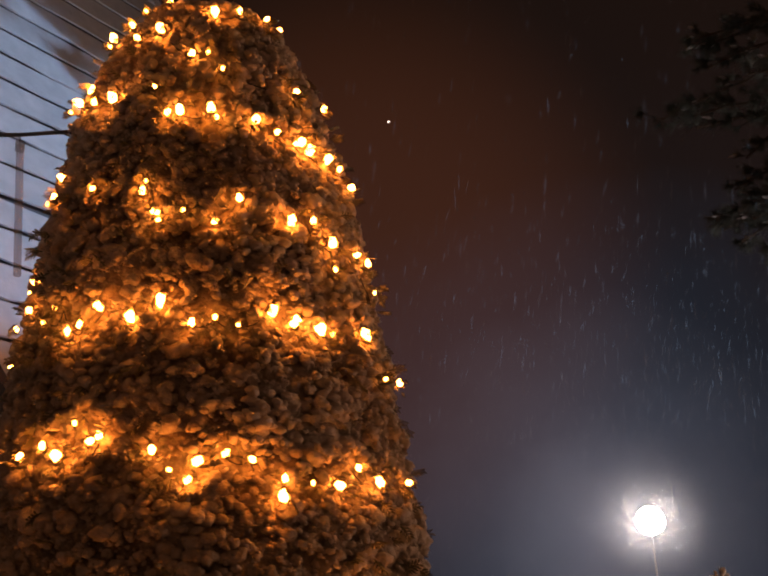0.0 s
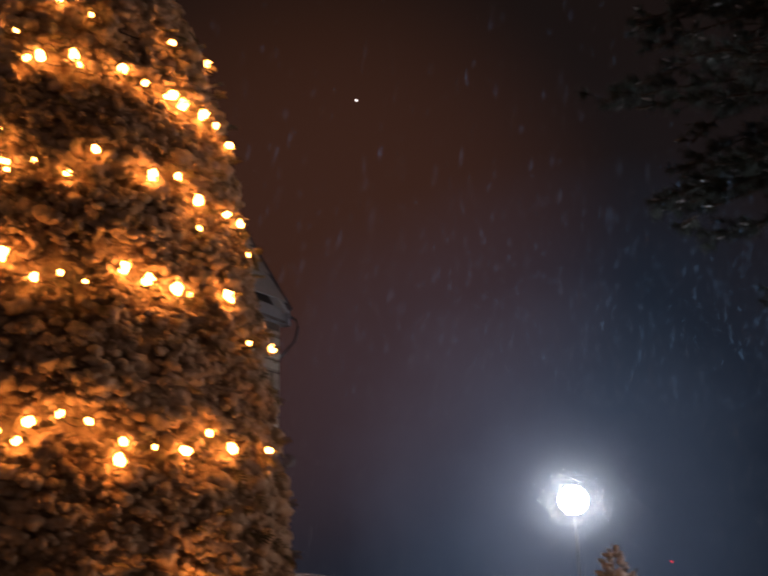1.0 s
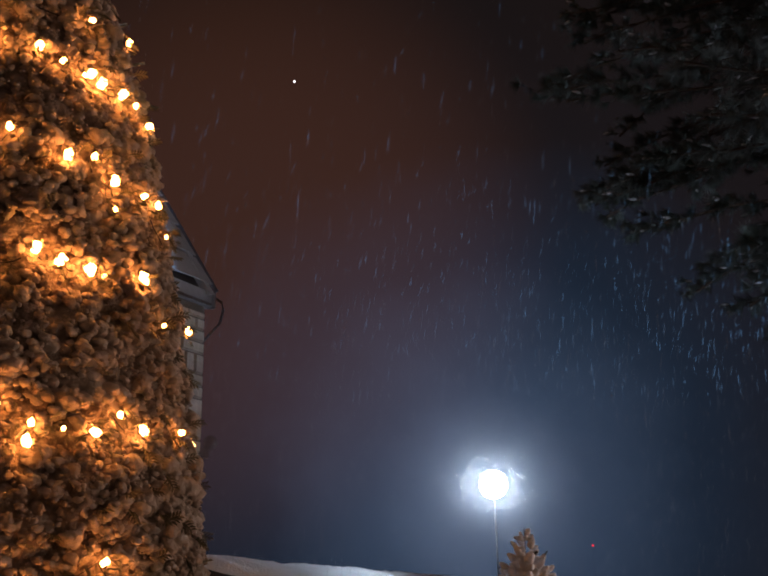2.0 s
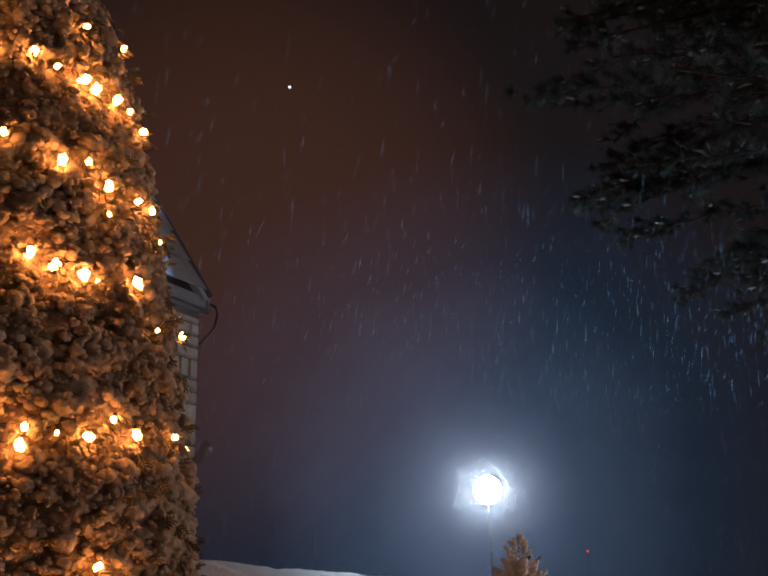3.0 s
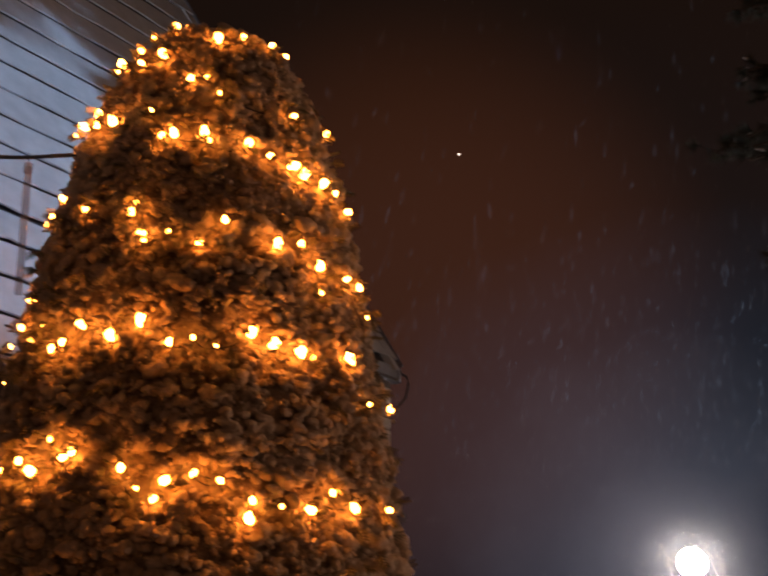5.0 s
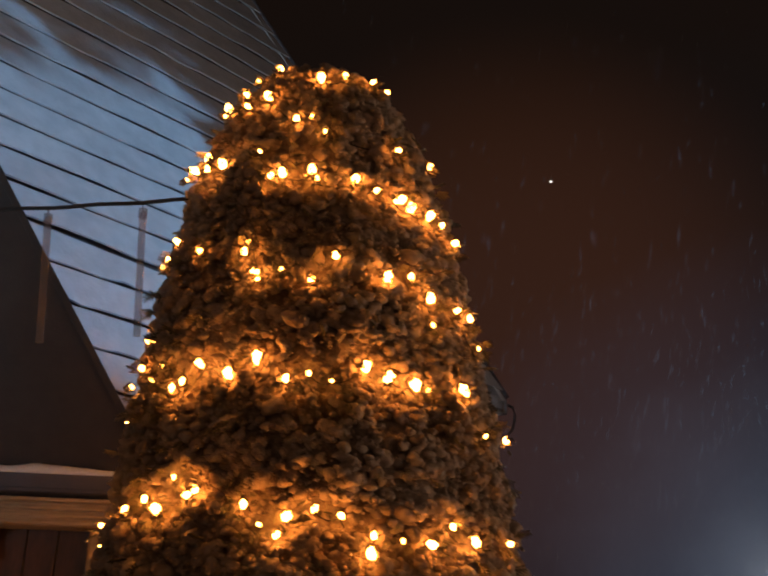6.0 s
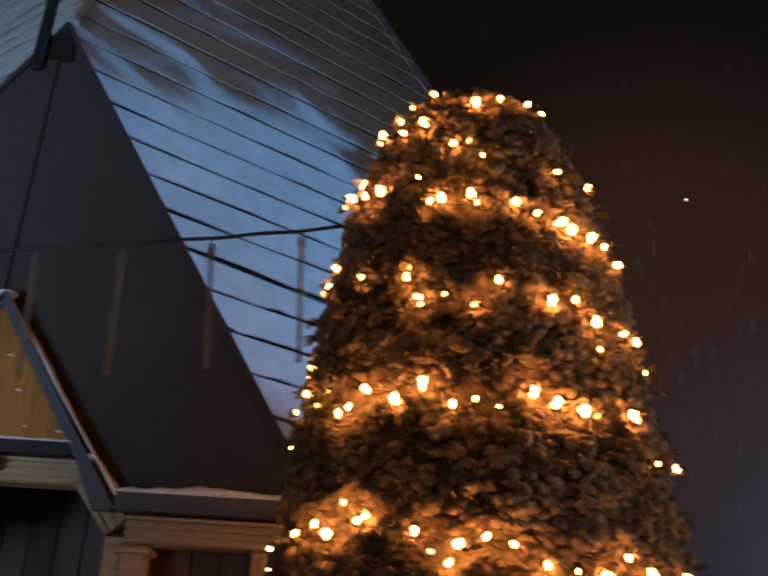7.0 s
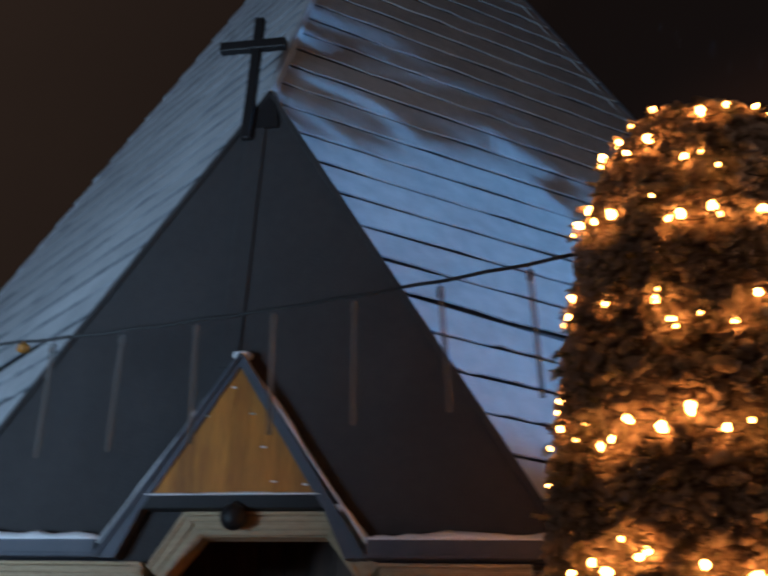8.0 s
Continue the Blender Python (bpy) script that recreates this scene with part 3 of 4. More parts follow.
def bulb_gap(a, z, r):
    """Distance on the foliage to the nearest bulb."""
    turn = (np.degrees(a) - BULB_AT[:, 0] + 180) % 360 - 180
    dz = z - BULB_AT[:, 1]
    return np.hypot(np.radians(turn) * r, dz * np.where(dz < 0, 1.0, 0.8)).min()


rnd = random.Random(11)
groups = [[] for _ in range(6)]
bits = [[] for _ in range(3)]
sprigs = []


def pad(a, zz, depth, s, into=groups):
    """One snow pad on a drooping branch tip."""
    rr = tree_r(zz) + bulge(a, zz) + depth
    tip = Matrix.Rotation(a, 4, "Z") @ Matrix.Rotation(radians(rnd.uniform(5, 55)), 4, "X") @ Matrix.Rotation(radians(rnd.uniform(-35, 35)), 4, "Y") @ Matrix.Rotation(rnd.uniform(-0.7, 0.7), 4, "Z")
    m = Matrix.Translation(on_tree(a, rr, zz)) @ tip @ Matrix.Diagonal((s * rnd.uniform(0.85, 1.4), s * rnd.uniform(0.9, 1.5), s * rnd.uniform(0.75, 1.05), 1))
    rnd.choice(into).append(m)


def twig(a, zz, depth, scale=1.0):
    rr = tree_r(zz) + bulge(a, zz) + depth
    m = Matrix.Translation(on_tree(a, rr, zz)) @ Matrix.Rotation(a, 4, "Z") @ Matrix.Rotation(radians(rnd.uniform(-20, 70)), 4, "X") @ Matrix.Rotation(radians(rnd.uniform(-70, 70)), 4, "Y")
    sprigs.append(m @ Matrix.Scale(scale, 4))


z = 0.15
while z < 4.86:
    r = tree_r(z)
    close = z > 1.35
    n = max(int(2 * math.pi * r / (0.039 if close else 0.10)), 6)
    for i in range(n):
        a = 2 * math.pi * (i + rnd.uniform(-0.6, 0.6)) / n - math.pi
        front = close and math.cos(a - 0.25) > -0.25
        if close and not front and rnd.random() < 0.6:
            continue
        zz = min(z + rnd.uniform(-0.03, 0.03), 4.86)
        lift = swell(a, zz)
        fine = noise.noise(Vector((math.sin(a) * 8, math.cos(a) * 8, zz * 9)))
        if rnd.random() < 0.07 - 0.35 * min(lift, 0):
            continue
        s = (0.0195 + 0.009 * fine + 0.005 * lift) * rnd.uniform(0.5, 1.4) * (1 if front else 1.8)
        if rnd.random() < 0.07 * (1.6 if zz < 2.6 else 1):
            s *= 1.6
        s = min(max(s, 0.009), 0.042)
        depth = -0.046 + 0.045 * lift + 0.022 * fine + rnd.uniform(-0.03, 0.012) - 0.4 * max(s - 0.025, 0)
        # the bulbs sit in small hollows
        gap = bulb_gap(a, zz, r)
        if gap < 0.030 + 0.6 * s:
            depth -= 0.045
        pad(a, zz, depth, s)
        for k in range(2 if front else 0):
            pad(a + rnd.uniform(-0.035, 0.035), zz + rnd.uniform(-0.03, 0.022), depth + rnd.uniform(-0.012, 0.018), s * rnd.uniform(0.4, 0.72), bits)
        if front and rnd.random() < 0.035:
            twig(a, zz - 0.03, depth + rnd.uniform(0.0, 0.03))
    z += 0.034 if close else 0.08
# bare twigs catch the light round each bulb
for a, zz, size in BULB_AT:
    for k in range(5 + int(4 * rnd.random())):
        twig(radians(a) + rnd.uniform(-0.07, 0.07), zz + rnd.uniform(-0.05, 0.035), rnd.uniform(-0.03, 0.016), rnd.uniform(0.4, 0.8))
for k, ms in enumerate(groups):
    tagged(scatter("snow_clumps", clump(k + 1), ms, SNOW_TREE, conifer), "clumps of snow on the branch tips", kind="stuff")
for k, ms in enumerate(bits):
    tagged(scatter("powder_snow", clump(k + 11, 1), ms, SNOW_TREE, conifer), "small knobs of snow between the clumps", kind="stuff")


def sprig_shape():
    """A small flat conifer twig with side leaflets, pointing along -y."""
    v, f = [], []
    def leaf(x0, y0, x1, y1, w):
        d = Vector((x1 - x0, y1 - y0, 0)).normalized()
        s = Vector((-d.y, d.x, 0)) * w
        b = len(v)
        v.extend([(x0, y0, 0), ((x0 + x1) / 2 + s.x, (y0 + y1) / 2 + s.y, 0.006), (x1, y1, -0.004), ((x0 + x1) / 2 - s.x, (y0 + y1) / 2 - s.y, 0.006)])
        f.append((b, b + 1, b + 2))
        f.append((b, b + 2, b + 3))
    leaf(0, 0.02, 0, -0.07, 0.006)
    for i in range(4):
        y = -0.015 - i * 0.02
        for s in (1, -1):
            leaf(0, y * 0.7, s * (0.034 - 0.005 * i), y * 0.7 - 0.026, 0.005)
    return np.array(v), np.array(f)


tagged(scatter("foliage", sprig_shape(), sprigs, TWIG, conifer, smooth=False), "frosted needle twigs between the snow", kind="stuff")

def bulb_shape(seed, material):
    """A small frosted bulb with crusts of snow on it, never quite round."""
    bm = bmesh.new()
    bmesh.ops.create_icosphere(bm, subdivisions=3, radius=1)
    for v in bm.verts:
        v.co *= 1 + 0.5 * noise.noise(v.co * 1.5 + Vector((seed * 5.3, 1, 0))) + 0.3 * noise.noise(v.co * 3.1 + Vector((0, seed * 2.7, 4)))
    return mesh_of(bm, "bulb", material, True)


bulb_meshes = [bulb_shape(k, BULB) for k in range(5)]
dim_meshes = [bulb_shape(k, DIM) for k in range(3)]
rnd = random.Random(3)
for row, spots in enumerate(STRINGS):
    string = empty("light_string", Matrix.Translation(TC), "string of warm white fairy lights wound round the conifer", "fairy lights", "light strings on the conifer")
    spots = list(spots)
    a, zz, size = max(spots)
    end = min(spots)[0] + 360
    # added bulbs round the back, denser and bigger to light the church front
    while a + 9 < end:
        a += rnd.uniform(6, 11) if a > 225 else rnd.uniform(18, 30)
        spots.append((a, zz + rnd.uniform(-0.06, 0.06) - 0.1 * math.sin((a - 90) / 180 * math.pi), rnd.choice((1, 2, 2) if a > 225 else (0, 1, 2))))
    pts = []
    for a, zz, size in sorted(spots):
        b_ = radians(a)
        r = tree_r(zz) + bulge(b_, zz) + 0.004 + max(0.04 * swell(b_, zz), -0.02) + rnd.uniform(-0.006, 0.006) - (0.035 if a > 95 else 0)
        q = on_tree(b_, r, zz)
        pts.append(q)
        s = (0.0075, 0.0115, 0.0165)[size] * rnd.uniform(0.9, 1.12)
        b = new("bulb", rnd.choice(bulb_meshes if size else dim_meshes))
        b.parent = string
        b.matrix_basis = Matrix.Translation(q) @ Matrix.Rotation(rnd.uniform(0, 6), 4, "Z") @ Matrix.Rotation(rnd.uniform(-1.3, 1.3), 4, "Y") @ Matrix.Diagonal((s * 0.9, s, s * 1.45, 1))
    fine = []
    for p, q in zip(pts, pts[1:]):
        for k in range(4):
            w = p.lerp(q, k / 4)
            rr = tree_r(w.z) - 0.05
            ax, ay = axis(w.z)
            fl = max(math.hypot(w.x - ax, w.y - ay), 0.01)
            fine.append(Vector((ax + (w.x - ax) / fl * rr, ay + (w.y - ay) / fl * rr, w.z - 0.02 * math.sin(k / 4 * math.pi))))
    bm = bmesh.new()
    tube_path(bm, fine, 0.0022, 5)
    part("cord", bm, CABLE, string)

# ---- span wire with hanging light tubes ----
wire = empty("span_wire", Matrix(), "sagging black cable hung with unlit light tubes", "cable")
W0, W1 = Vector((-1.54, 4.36, 4.09)), Vector((-7.6, 3.1, 4.02))


def wire_at(w):
    p = W0.lerp(W1, w)
    return p + Vector((0, 0, -0.16 * 4 * w * (1 - w) * 0.9 + 0.004 * math.sin(w * 90)))


bm = bmesh.new()
tube_path(bm, [wire_at(k / 80) for k in range(81)], 0.0105, 6)
part("cable", bm, CABLE, wire)
for k in range(10):
    w = 0.0495 + 0.080 * k
    top = wire_at(w)
    lean = Vector((0.02 * math.sin(k * 2.1) + 0.055, 0, 0))
    L = 0.76
    bm = bmesh.new()
    rod(bm, top - Vector((0, 0, 0.01)), top + lean * 0.1 - Vector((0, 0, 0.06)), 0.005)
    t_ = top + lean * 0.1 - Vector((0, 0, 0.06))
    rod(bm, t_, top + lean - Vector((0, 0, L)), 0.019, 0.019, 10)
    tb = part("light_tube", bm, TUBE, wire, "unlit frosted tube", smooth=False)
    bm = bmesh.new()
    rod(bm, t_ + Vector((0, 0, 0.02)), t_ - Vector((0, 0, 0.03)), 0.023, 0.023, 10)
    part("end_cap", bm, TUBE, tb)

bm = bmesh.new()
q = wire_at(0.565)
bmesh.ops.create_uvsphere(bm, u_segments=12, v_segments=8, radius=0.035, matrix=Matrix.Translation(q - Vector((0, 0, 0.045))) @ Matrix.Diagonal((1.4, 1, 0.9, 1)))
rod(bm, q, q - Vector((0, 0, 0.03)), 0.012, 0.012)
part("junction_box", bm, PINEWOOD, wire, "small brownish junction box", smooth=True)

# ---- globe lamp on the square ----
D = 12.0
lp = Vector((0.50, 0.10, 1.55)) + direction(11.7, 6.0) * D
post = empty("globe_lamp", Matrix.Translation((lp.x, lp.y, 0)), "lit white globe lamp on a slim dark post in the snow", "street lamp")
bm = bmesh.new()
bmesh.ops.create_uvsphere(bm, u_segments=24, v_segments=16, radius=0.165, matrix=Matrix.Translation((0, 0, lp.z)))
part("globe", bm, GLOBE, post, "glowing white globe", smooth=True)
bm = bmesh.new()
rod(bm, (0, 0, 0), (0, 0, 0.5), 0.09, 0.06, 12)
rod(bm, (0, 0, 0.5), (0, 0, lp.z - 0.17), 0.018, 0.008, 12)
part("pole", bm, GALV, post)
bm = bmesh.new()
rod(bm, (0, 0, lp.z - 0.18), (0, 0, lp.z - 0.15), 0.015, 0.03, 12)
part("collar", bm, GALV, post)

# ---- low building with a snow-covered roof ----
shed = empty("low_building", Matrix.Translation((-0.25, 8.1, 0)) @ pose(0, 0, 0, 0, 0, 72), "long low plastered building under a thick snowy roof", "building")
bm = bmesh.new()
prism(bm, [(0, -1.6, 1.40), (0, 0.0, 1.82), (0, 1.6, 1.40), (0, 1.6, 1.30), (0, -1.6, 1.30)], (16, 0, 0))
sr = part("roof", bm, TRIM, shed)
bm = bmesh.new()
vs = {}
NX, NY = 120, 14
for i in range(NX + 1):
    for j in range(NY + 1):
        x, y = 16 * i / NX, -1.7 + 3.4 * j / NY
        h = 1.91 - abs(y) * 0.30 + 0.025 * noise.noise(Vector((x * 0.7, y * 0.8, 0))) + 0.015 * noise.noise(Vector((x * 3, y * 3, 1)))
        if j in (0, NY) or i in (0, NX):
            h -= 0.08
        if abs(noise.noise(Vector((x * 0.35, y * 1.6, 5)))) < 0.05 and y < -0.1:
            h -= 0.07
        vs[i, j] = bm.verts.new((x, y, h))
for i in range(NX):
    for j in range(NY):
        bm.faces.new((vs[i, j], vs[i + 1, j], vs[i + 1, j + 1], vs[i, j + 1]))
part("roof_snow", bm, SNOW, sr, "thick cracked blanket of snow", smooth=True)
bm = bmesh.new()
box(bm, 0.15, 15.85, -1.4, 1.4, 0, 1.38)
part("wall", bm, PLASTER, shed)

# ---- small snow-laden fir ----
def small_fir(place, height, seed):
    rnd = random.Random(seed)
    fir = empty("small_fir", Matrix.Translation(place), "young fir bowed under thick snow beside the path", "tree")
    bm = bmesh.new()
    rod(bm, (0, 0, 0), (0, 0, height + 0.04), 0.03, 0.002, 8)
    part("trunk", bm, BARK, fir)
    snow, tw = [], []
    z = height - 0.04
    while z > 0.25:
        reach = 0.012 + (height - z) * 0.37
        n = 5 + int(reach * 14)
        a0 = rnd.uniform(0, 6.28)
        for i in range(n):
            a = a0 + 6.283 * i / n + rnd.uniform(-0.3, 0.3)
            L = reach * rnd.uniform(0.7, 1.15)
            for k in range(1, 2 + int(L / 0.07)):
                w = k / (1 + int(L / 0.07))
                p = Vector((math.sin(a) * L * w, -math.cos(a) * L * w, z + 0.72 * L * w + rnd.uniform(-0.02, 0.02)))
                s = rnd.uniform(0.024, 0.042) * (1.2 - 0.45 * w) * min(0.55 + 2.2 * (height - z), 1.15)
                rot = Matrix.Rotation(a, 4, "Z") @ Matrix.Rotation(radians(-38 + rnd.uniform(-20, 20)), 4, "X")
                snow.append(Matrix.Translation(p + Vector((0, 0, 0.012))) @ rot @ Matrix.Diagonal((s, s * 1.6, s * 0.75, 1)))
                if rnd.random() < 0.10:
                    tw.append(Matrix.Translation(p) @ rot @ Matrix.Rotation(radians(rnd.uniform(-40, 40)), 4, "Z"))
        z -= rnd.uniform(0.045, 0.065)
    tagged(scatter("snow_clumps", clump(seed), snow, SNOW, fir), "pillows of snow on the boughs", kind="stuff")
    tagged(scatter("foliage", sprig_shape(), tw, NEEDLE, fir, smooth=False), "dark needle twigs", kind="stuff")
    return fir


fp = Vector((0.50, 0.10, 1.55)) + direction(13.2, 3.3) * 6.5
small_fir((fp.x, fp.y, 0), fp.z, 2)

# ---- big pine ----
def big_pine(place, seed):
    rnd = random.Random(seed)
    pine = empty("pine", Matrix.Translation(place), "big dark pine with wide boughs dusted with frost", "tree")
    bm = bmesh.new()
    # trunk thickened out of view to keep the floodlight off the church corner
    tube_path(bm, [(0.05 * math.sin(k), 0.05 * math.cos(k * 1.3), k * 1.0) for k in range(12)], 0.28, 10)
    for v in bm.verts:
        w = 1 - v.co.z / 12.5
        v.co.x *= w
        v.co.y *= w
    part("trunk", bm, BARK, pine)
    tufts, frost = [], []
    limbs = 0
    z = 5.2
    while z < 12:
        n = 7 if z < 7 else 8
        for i in range(n):
            a = rnd.uniform(0, 6.283)
            L = min(2.3 + (z - 5.2) * 0.85, 5.5 - abs(z - 8.9) * 0.45) * rnd.uniform(0.75, 1.05)
            L = max(L, 0.8)
            pts = []
            bend = rnd.uniform(-0.25, 0.25)
            for k in range(9):
                w = k / 8
                aa = a + bend * w
                pts.append(Vector((math.cos(aa) * L * w, math.sin(aa) * L * w, z + L * (0.14 * w - 0.20 * w * w) + 0.05 * rnd.uniform(-1, 1) * w)))
            bm = bmesh.new()
            tube_path(bm, pts, 0.022, 5)
            for k in range(2, 9):
                dens = 3 if k > 5 else 2
                for q in range(dens * 2):
                    p = pts[k - 1].lerp(pts[k], rnd.random())
                    side = a + rnd.choice((-1, 1)) * rnd.uniform(0.3, 1.2)
                    ln = rnd.uniform(0.15, 0.75) * (1.2 - 0.6 * k / 8)
                    tip = p + Vector((math.cos(side) * ln, math.sin(side) * ln, rnd.uniform(-0.10, 0.10)))
                    rod(bm, p, tip, 0.008, 0.004, 4)
                    if rnd.random() < 0.5:
                        s = rnd.uniform(0.016, 0.042)
                        frost.append(Matrix.Translation(p.lerp(tip, rnd.uniform(0.6, 1.0)) + Vector((0, 0, 0.02))) @ Matrix.Rotation(side, 4, "Z") @ Matrix.Diagonal((s * 2.2, s, s * 0.6, 1)))
                    for g in range(4 + int(ln * 11)):
                        c = p.lerp(tip, rnd.uniform(0.25, 1.05))
                        tufts.append(Matrix.Translation(c) @ Matrix.Rotation(side + rnd.uniform(-0.5, 0.5), 4, "Z") @ Matrix.Rotation(radians(rnd.uniform(-30, 30)), 4, "X") @ Matrix.Rotation(radians(rnd.uniform(-30, 50)), 4, "Y") @ Matrix.Scale(rnd.uniform(0.9, 1.9), 4))
            part("limb", bm, BARK, pine)
        z += 0.42
    # extra low boughs, placed to keep the floodlight off parts of the church
    low = [(rnd.uniform(50, 110), rnd.uniform(2.7, 5.0), rnd.uniform(1.7, 2.6), 90) for i in range(18)]
    low += [(rnd.uniform(203, 252), rnd.uniform(5.15, 5.75), rnd.uniform(2.0, 3.4), 26) for i in range(7)]
    # drooping boughs with hanging sprays, added out of view to shadow the roof
    for i in range(15):
        z0 = 5.36 + 0.17 * i + rnd.uniform(-0.05, 0.05)
        a = radians(287 + rnd.uniform(-9, 9))
        L = 1.35 + 0.08 * i + rnd.uniform(-0.1, 0.15)
        pts = [Vector((math.cos(a) * L * k / 8, math.sin(a) * L * k / 8, z0 - (0.46 - 0.03 * i) * L * (k / 8) ** 1.2)) for k in range(9)]
        bm = bmesh.new()
        tube_path(bm, pts, 0.016, 5)
        part("limb", bm, BARK, pine)
        for g in range(9 + int(0.7 * i)):
            w = rnd.uniform(0.1, 1.0)
            k = min(int(w * 8), 7)
            c = pts[k].lerp(pts[k + 1], w * 8 - k) + Vector((rnd.uniform(-0.25, 0.25), 0, 0.02))
            hang = rnd.uniform(0.10, 0.24)
            for q in range(5):
                p = c + Vector((-0.10 * q / 4, 0.33 * hang * q / 4, -hang * q / 4 + 0.03))
                for w_ in range(2):
                    tufts.append(Matrix.Translation(p) @ Matrix.Rotation(rnd.uniform(0, 6.28), 4, "Z") @ Matrix.Rotation(radians(rnd.uniform(60, 110)), 4, "Y") @ Matrix.Scale(rnd.uniform(0.45, 0.7), 4))
    for a, z0, L, many in low:
        a = radians(a)
        pts = [Vector((math.cos(a) * L * k / 6, math.sin(a) * L * k / 6, z0 - 0.1 * L * (k / 6) ** 2)) for k in range(7)]
        bm = bmesh.new()
        tube_path(bm, pts, 0.02, 5)
        part("limb", bm, BARK, pine)
        for g in range(many):
            c = pts[0].lerp(pts[-1], rnd.uniform(0.25, 1.05)) + Vector((rnd.uniform(-0.3, 0.3), rnd.uniform(-0.15, 0.15), rnd.uniform(-0.12, 0.12)))
            tufts.append(Matrix.Translation(c) @ Matrix.Rotation(rnd.uniform(0, 6.28), 4, "Z") @ Matrix.Rotation(radians(rnd.uniform(-50, 50)), 4, "Y") @ Matrix.Scale(rnd.uniform(1.2, 2.0), 4))
    tagged(scatter("frost_clumps", clump(4), frost, SNOW, pine), "little pads of snow on the bough tips", kind="stuff")
    tagged(scatter("needles", tuft_shape(), tufts, PINE, pine, smooth=False), "tufts of long frosted needles", kind="stuff")
    return pine


def tuft_shape():
    rnd = random.Random(77)
    v, f = [], []
    for i in range(26):
        a = 6.283 * i / 26 + rnd.uniform(-0.2, 0.2)
        sp = rnd.uniform(0.25, 0.8)
        d = Vector((1, math.cos(a) * sp, math.sin(a) * sp)).normalized() * rnd.uniform(0.09, 0.17)
        s = d.cross(Vector((0.3, 0.5, 0.8))).normalized() * 0.0045
        b = len(v)
        v.extend([tuple(-s), tuple(s), tuple(d)])
        f.append((b, b + 1, b + 2))
    return np.array(v), np.array(f)


big_pine((9.2, 12.28, 0), 21)

# ---- red lamp far off, star ----
rp = Vector((0.50, 0.10, 1.55)) + direction(17.1, 2.4) * 60
mast = empty("signal_mast", Matrix.Translation((rp.x, rp.y, 0)), "distant thin mast with a small red lamp", "mast")
bm = bmesh.new()
rod(bm, (0, 0, 0), (0, 0, rp.z - 0.08), 0.006, 0.004, 8)
part("pole", bm, BLACK, mast)
bm = bmesh.new()
bmesh.ops.create_uvsphere(bm, u_segments=10, v_segments=8, radius=0.065, matrix=Matrix.Translation((0, 0, rp.z)))
part("red_lamp", bm, RED, mast, "glowing red lamp", smooth=True)
sp = direction(0.2, 29.6) * 2000
bm = bmesh.new()
bmesh.ops.create_uvsphere(bm, u_segments=8, v_segments=6, radius=2.1, matrix=Matrix.Translation(sp))
tagged(part("star", bm, STAR, smooth=True), "single bright star in the night sky", "star", kind="structure")

# ---- falling snow ----
rnd = np.random.RandomState(8)
N = 8000
pos = np.stack([rnd.uniform(-1.5, 9, N), rnd.uniform(6.2, 17, N), rnd.uniform(0.2, 8, N)], 1)
dist = np.hypot(pos[:, 0] - 0.2, pos[:, 1])
near = np.stack([rnd.uniform(-0.5, 6.5, 8000), rnd.uniform(8.5, 15.5, 8000), rnd.uniform(0.4, 5.6, 8000)], 1)
coarse = len(pos)
# tiny flakes crowded round the globe, added to make the lamp's halo
lamp_halo = np.array(lp) + np.concatenate([rnd.normal(0, 0.26, (14000, 3)), rnd.normal(0, 0.36, (90000, 3)), rnd.normal(0, 0.80, (130000, 3))])
pos = np.concatenate([pos, near, lamp_halo])
fine = np.arange(len(pos)) >= coarse
dist = np.hypot(pos[:, 0] - 0.2, pos[:, 1])
keep = (dist > 3.0) & (np.linalg.norm(pos - np.array(lp), axis=1) > 0.245)
size = np.where(np.arange(len(pos)) >= coarse + len(near), 0.155, np.where(fine, 0.85, 1.0))[keep][:, None]
slim = np.where(size < 0.5, 0.55, 1.0)
pos = pos[keep]
n = len(pos)
yaw = rnd.uniform(0, math.pi, n)
side = np.stack([np.cos(yaw), np.sin(yaw), np.zeros(n)], 1) * rnd.uniform(0.0025, 0.008, n)[:, None] * size * slim * np.where(size > 0.5, 1.5, 1.0)
fall = np.stack([rnd.normal(0.012, 0.006, n), rnd.normal(0, 0.004, n), rnd.uniform(0.03, 0.11, n)], 1) * size
V = np.stack([pos - fall, pos + side, pos + fall, pos - side], 1).reshape(-1, 3)
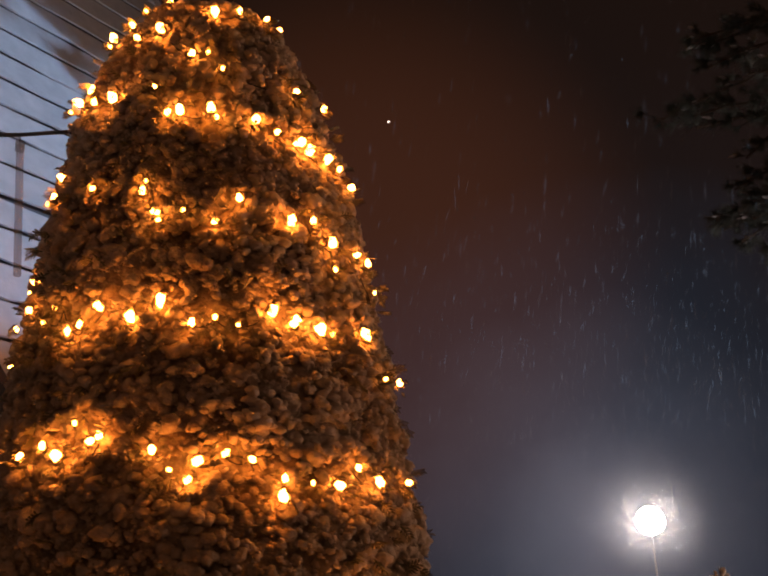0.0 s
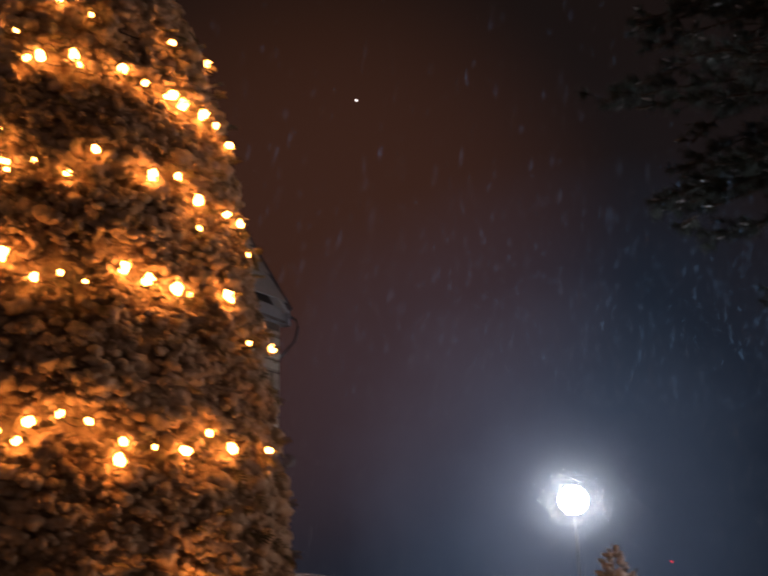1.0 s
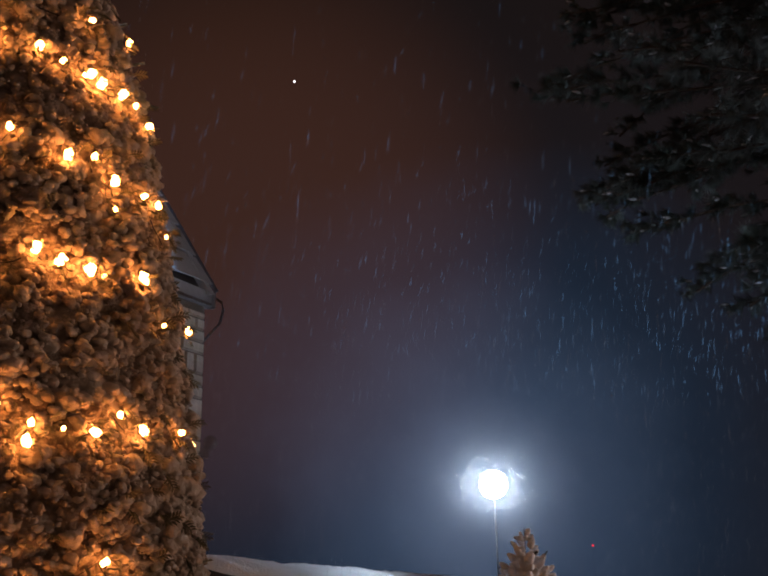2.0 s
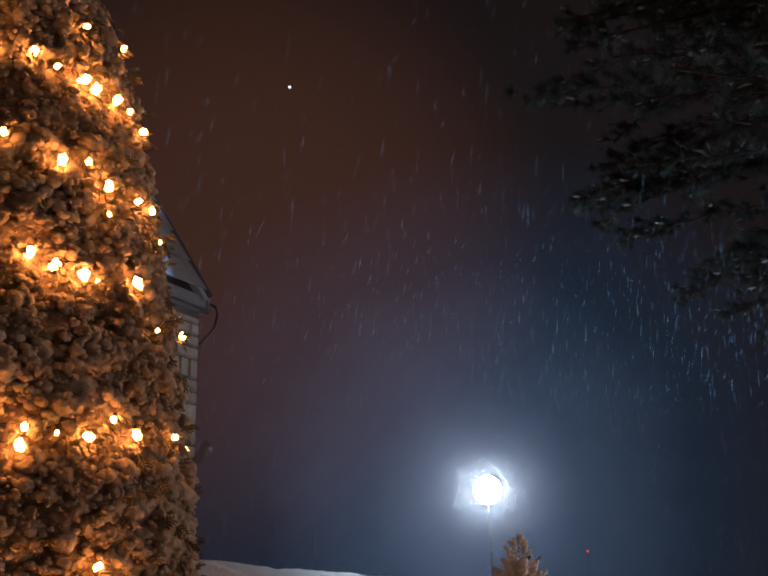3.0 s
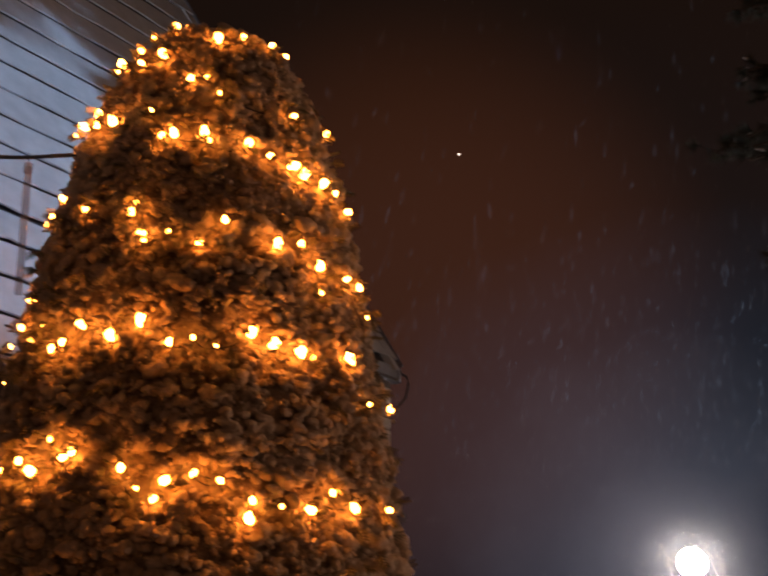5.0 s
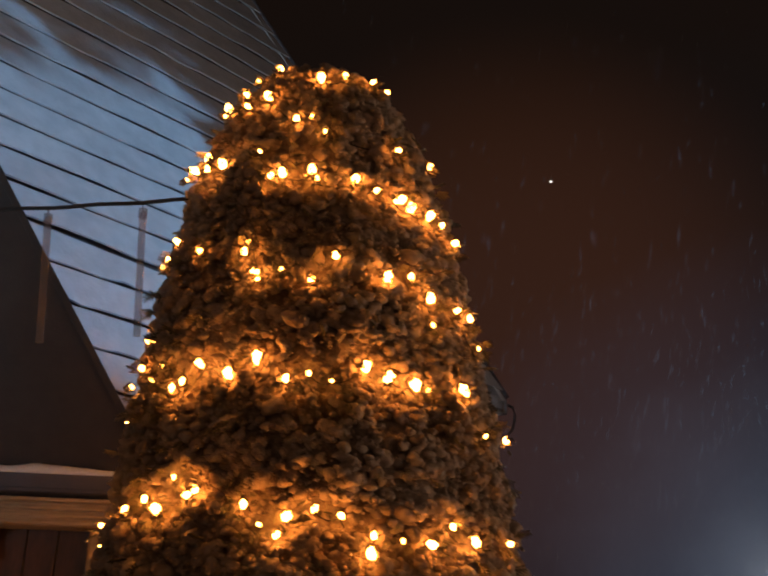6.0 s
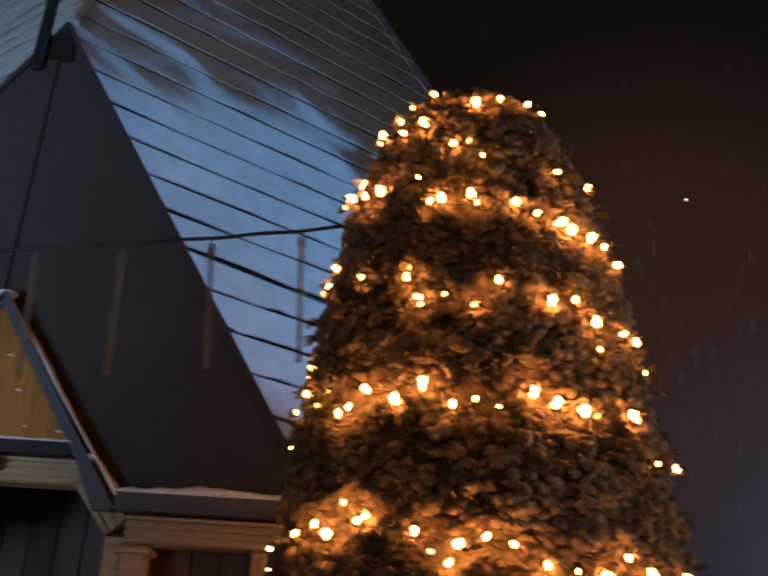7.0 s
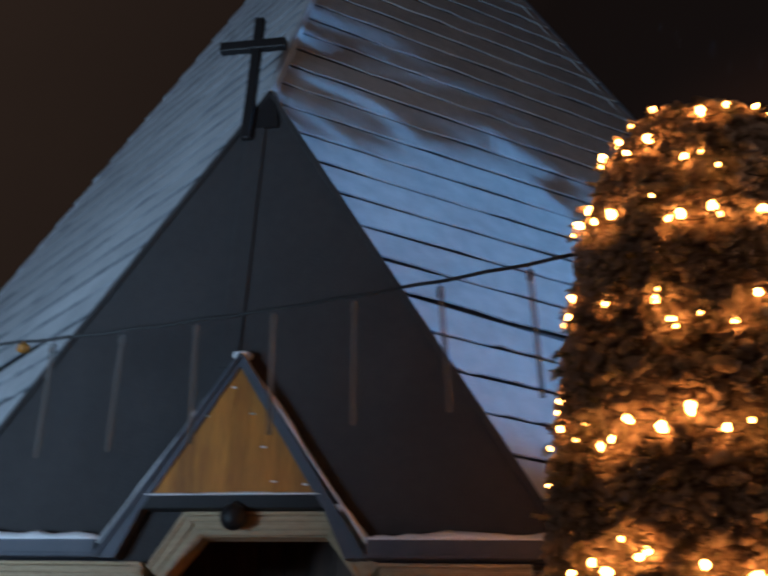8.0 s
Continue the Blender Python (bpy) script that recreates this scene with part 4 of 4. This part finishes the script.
F = np.arange(4 * n).reshape(-1, 4)
me = bpy.data.meshes.new("falling_snow")
me.vertices.add(len(V))
me.vertices.foreach_set("co", V.ravel())
me.loops.add(F.size)
me.loops.foreach_set("vertex_index", F.ravel().astype(np.int32))
me.polygons.add(n)
me.polygons.foreach_set("loop_start", np.arange(0, F.size, 4, dtype=np.int32))
me.update(calc_edges=True)
me.materials.append(FLAKE)
me.materials.append(FAINT)
me.polygons.foreach_set("material_index", (size[:, 0] > 0.5).astype(np.int32))
tagged(new("falling_snow", me), "fine snow falling through the lamplight, flakes crowded as the lamp's halo", "snow", kind="stuff")

# ---- stone blocks of the wall ----
rnd = random.Random(31)
wa, wb = Vector((1.05, 0.06, 0)), Vector((5.2, DEEP, 0))
wd = (wb - wa).normalized()
wo_ = Vector((wd.y, -wd.x, 0))
total = (wb - wa).length


def block(w, h):
    """A roughly dressed stone, face outward along -y."""
    bm = bmesh.new()
    d, e = 0.03, 0.012
    ring0 = [(0, 0, 0), (w, 0, 0), (w, 0, h), (0, 0, h)]
    ring1 = [(e, -d, e), (w - e, -d * 0.9, e * 1.2), (w - e * 1.3, -d, h - e), (e * 0.9, -d * 1.1, h - e)]
    a = [bm.verts.new(p) for p in ring0]
    b = [bm.verts.new(p) for p in ring1]
    bm.faces.new(b)
    for i in range(4):
        bm.faces.new((a[i], a[(i + 1) % 4], b[(i + 1) % 4], b[i]))
    return mesh_of(bm, "stone", STONE)


rot = math.atan2(wd.y, wd.x)
sizes = {}
z = 1.5
while z < 4.27:
    h = rnd.choice((0.12, 0.16, 0.2))
    h = min(h, 4.29 - z)
    s = total - 0.003
    while s > total - 2.2:
        w = rnd.choice((0.14, 0.2, 0.26, 0.34))
        key = (w, round(h, 3))
        if key not in sizes:
            sizes[key] = block(w - 0.014, h - 0.014)
        ob = new("stone", sizes[key])
        ob.parent = wall_r
        p = wa + wd * (s - w) + wo_ * 0.001
        ob.matrix_basis = Matrix.Translation((p.x, p.y, z)) @ Matrix.Rotation(rot, 4, "Z")
        s -= w
    z += h
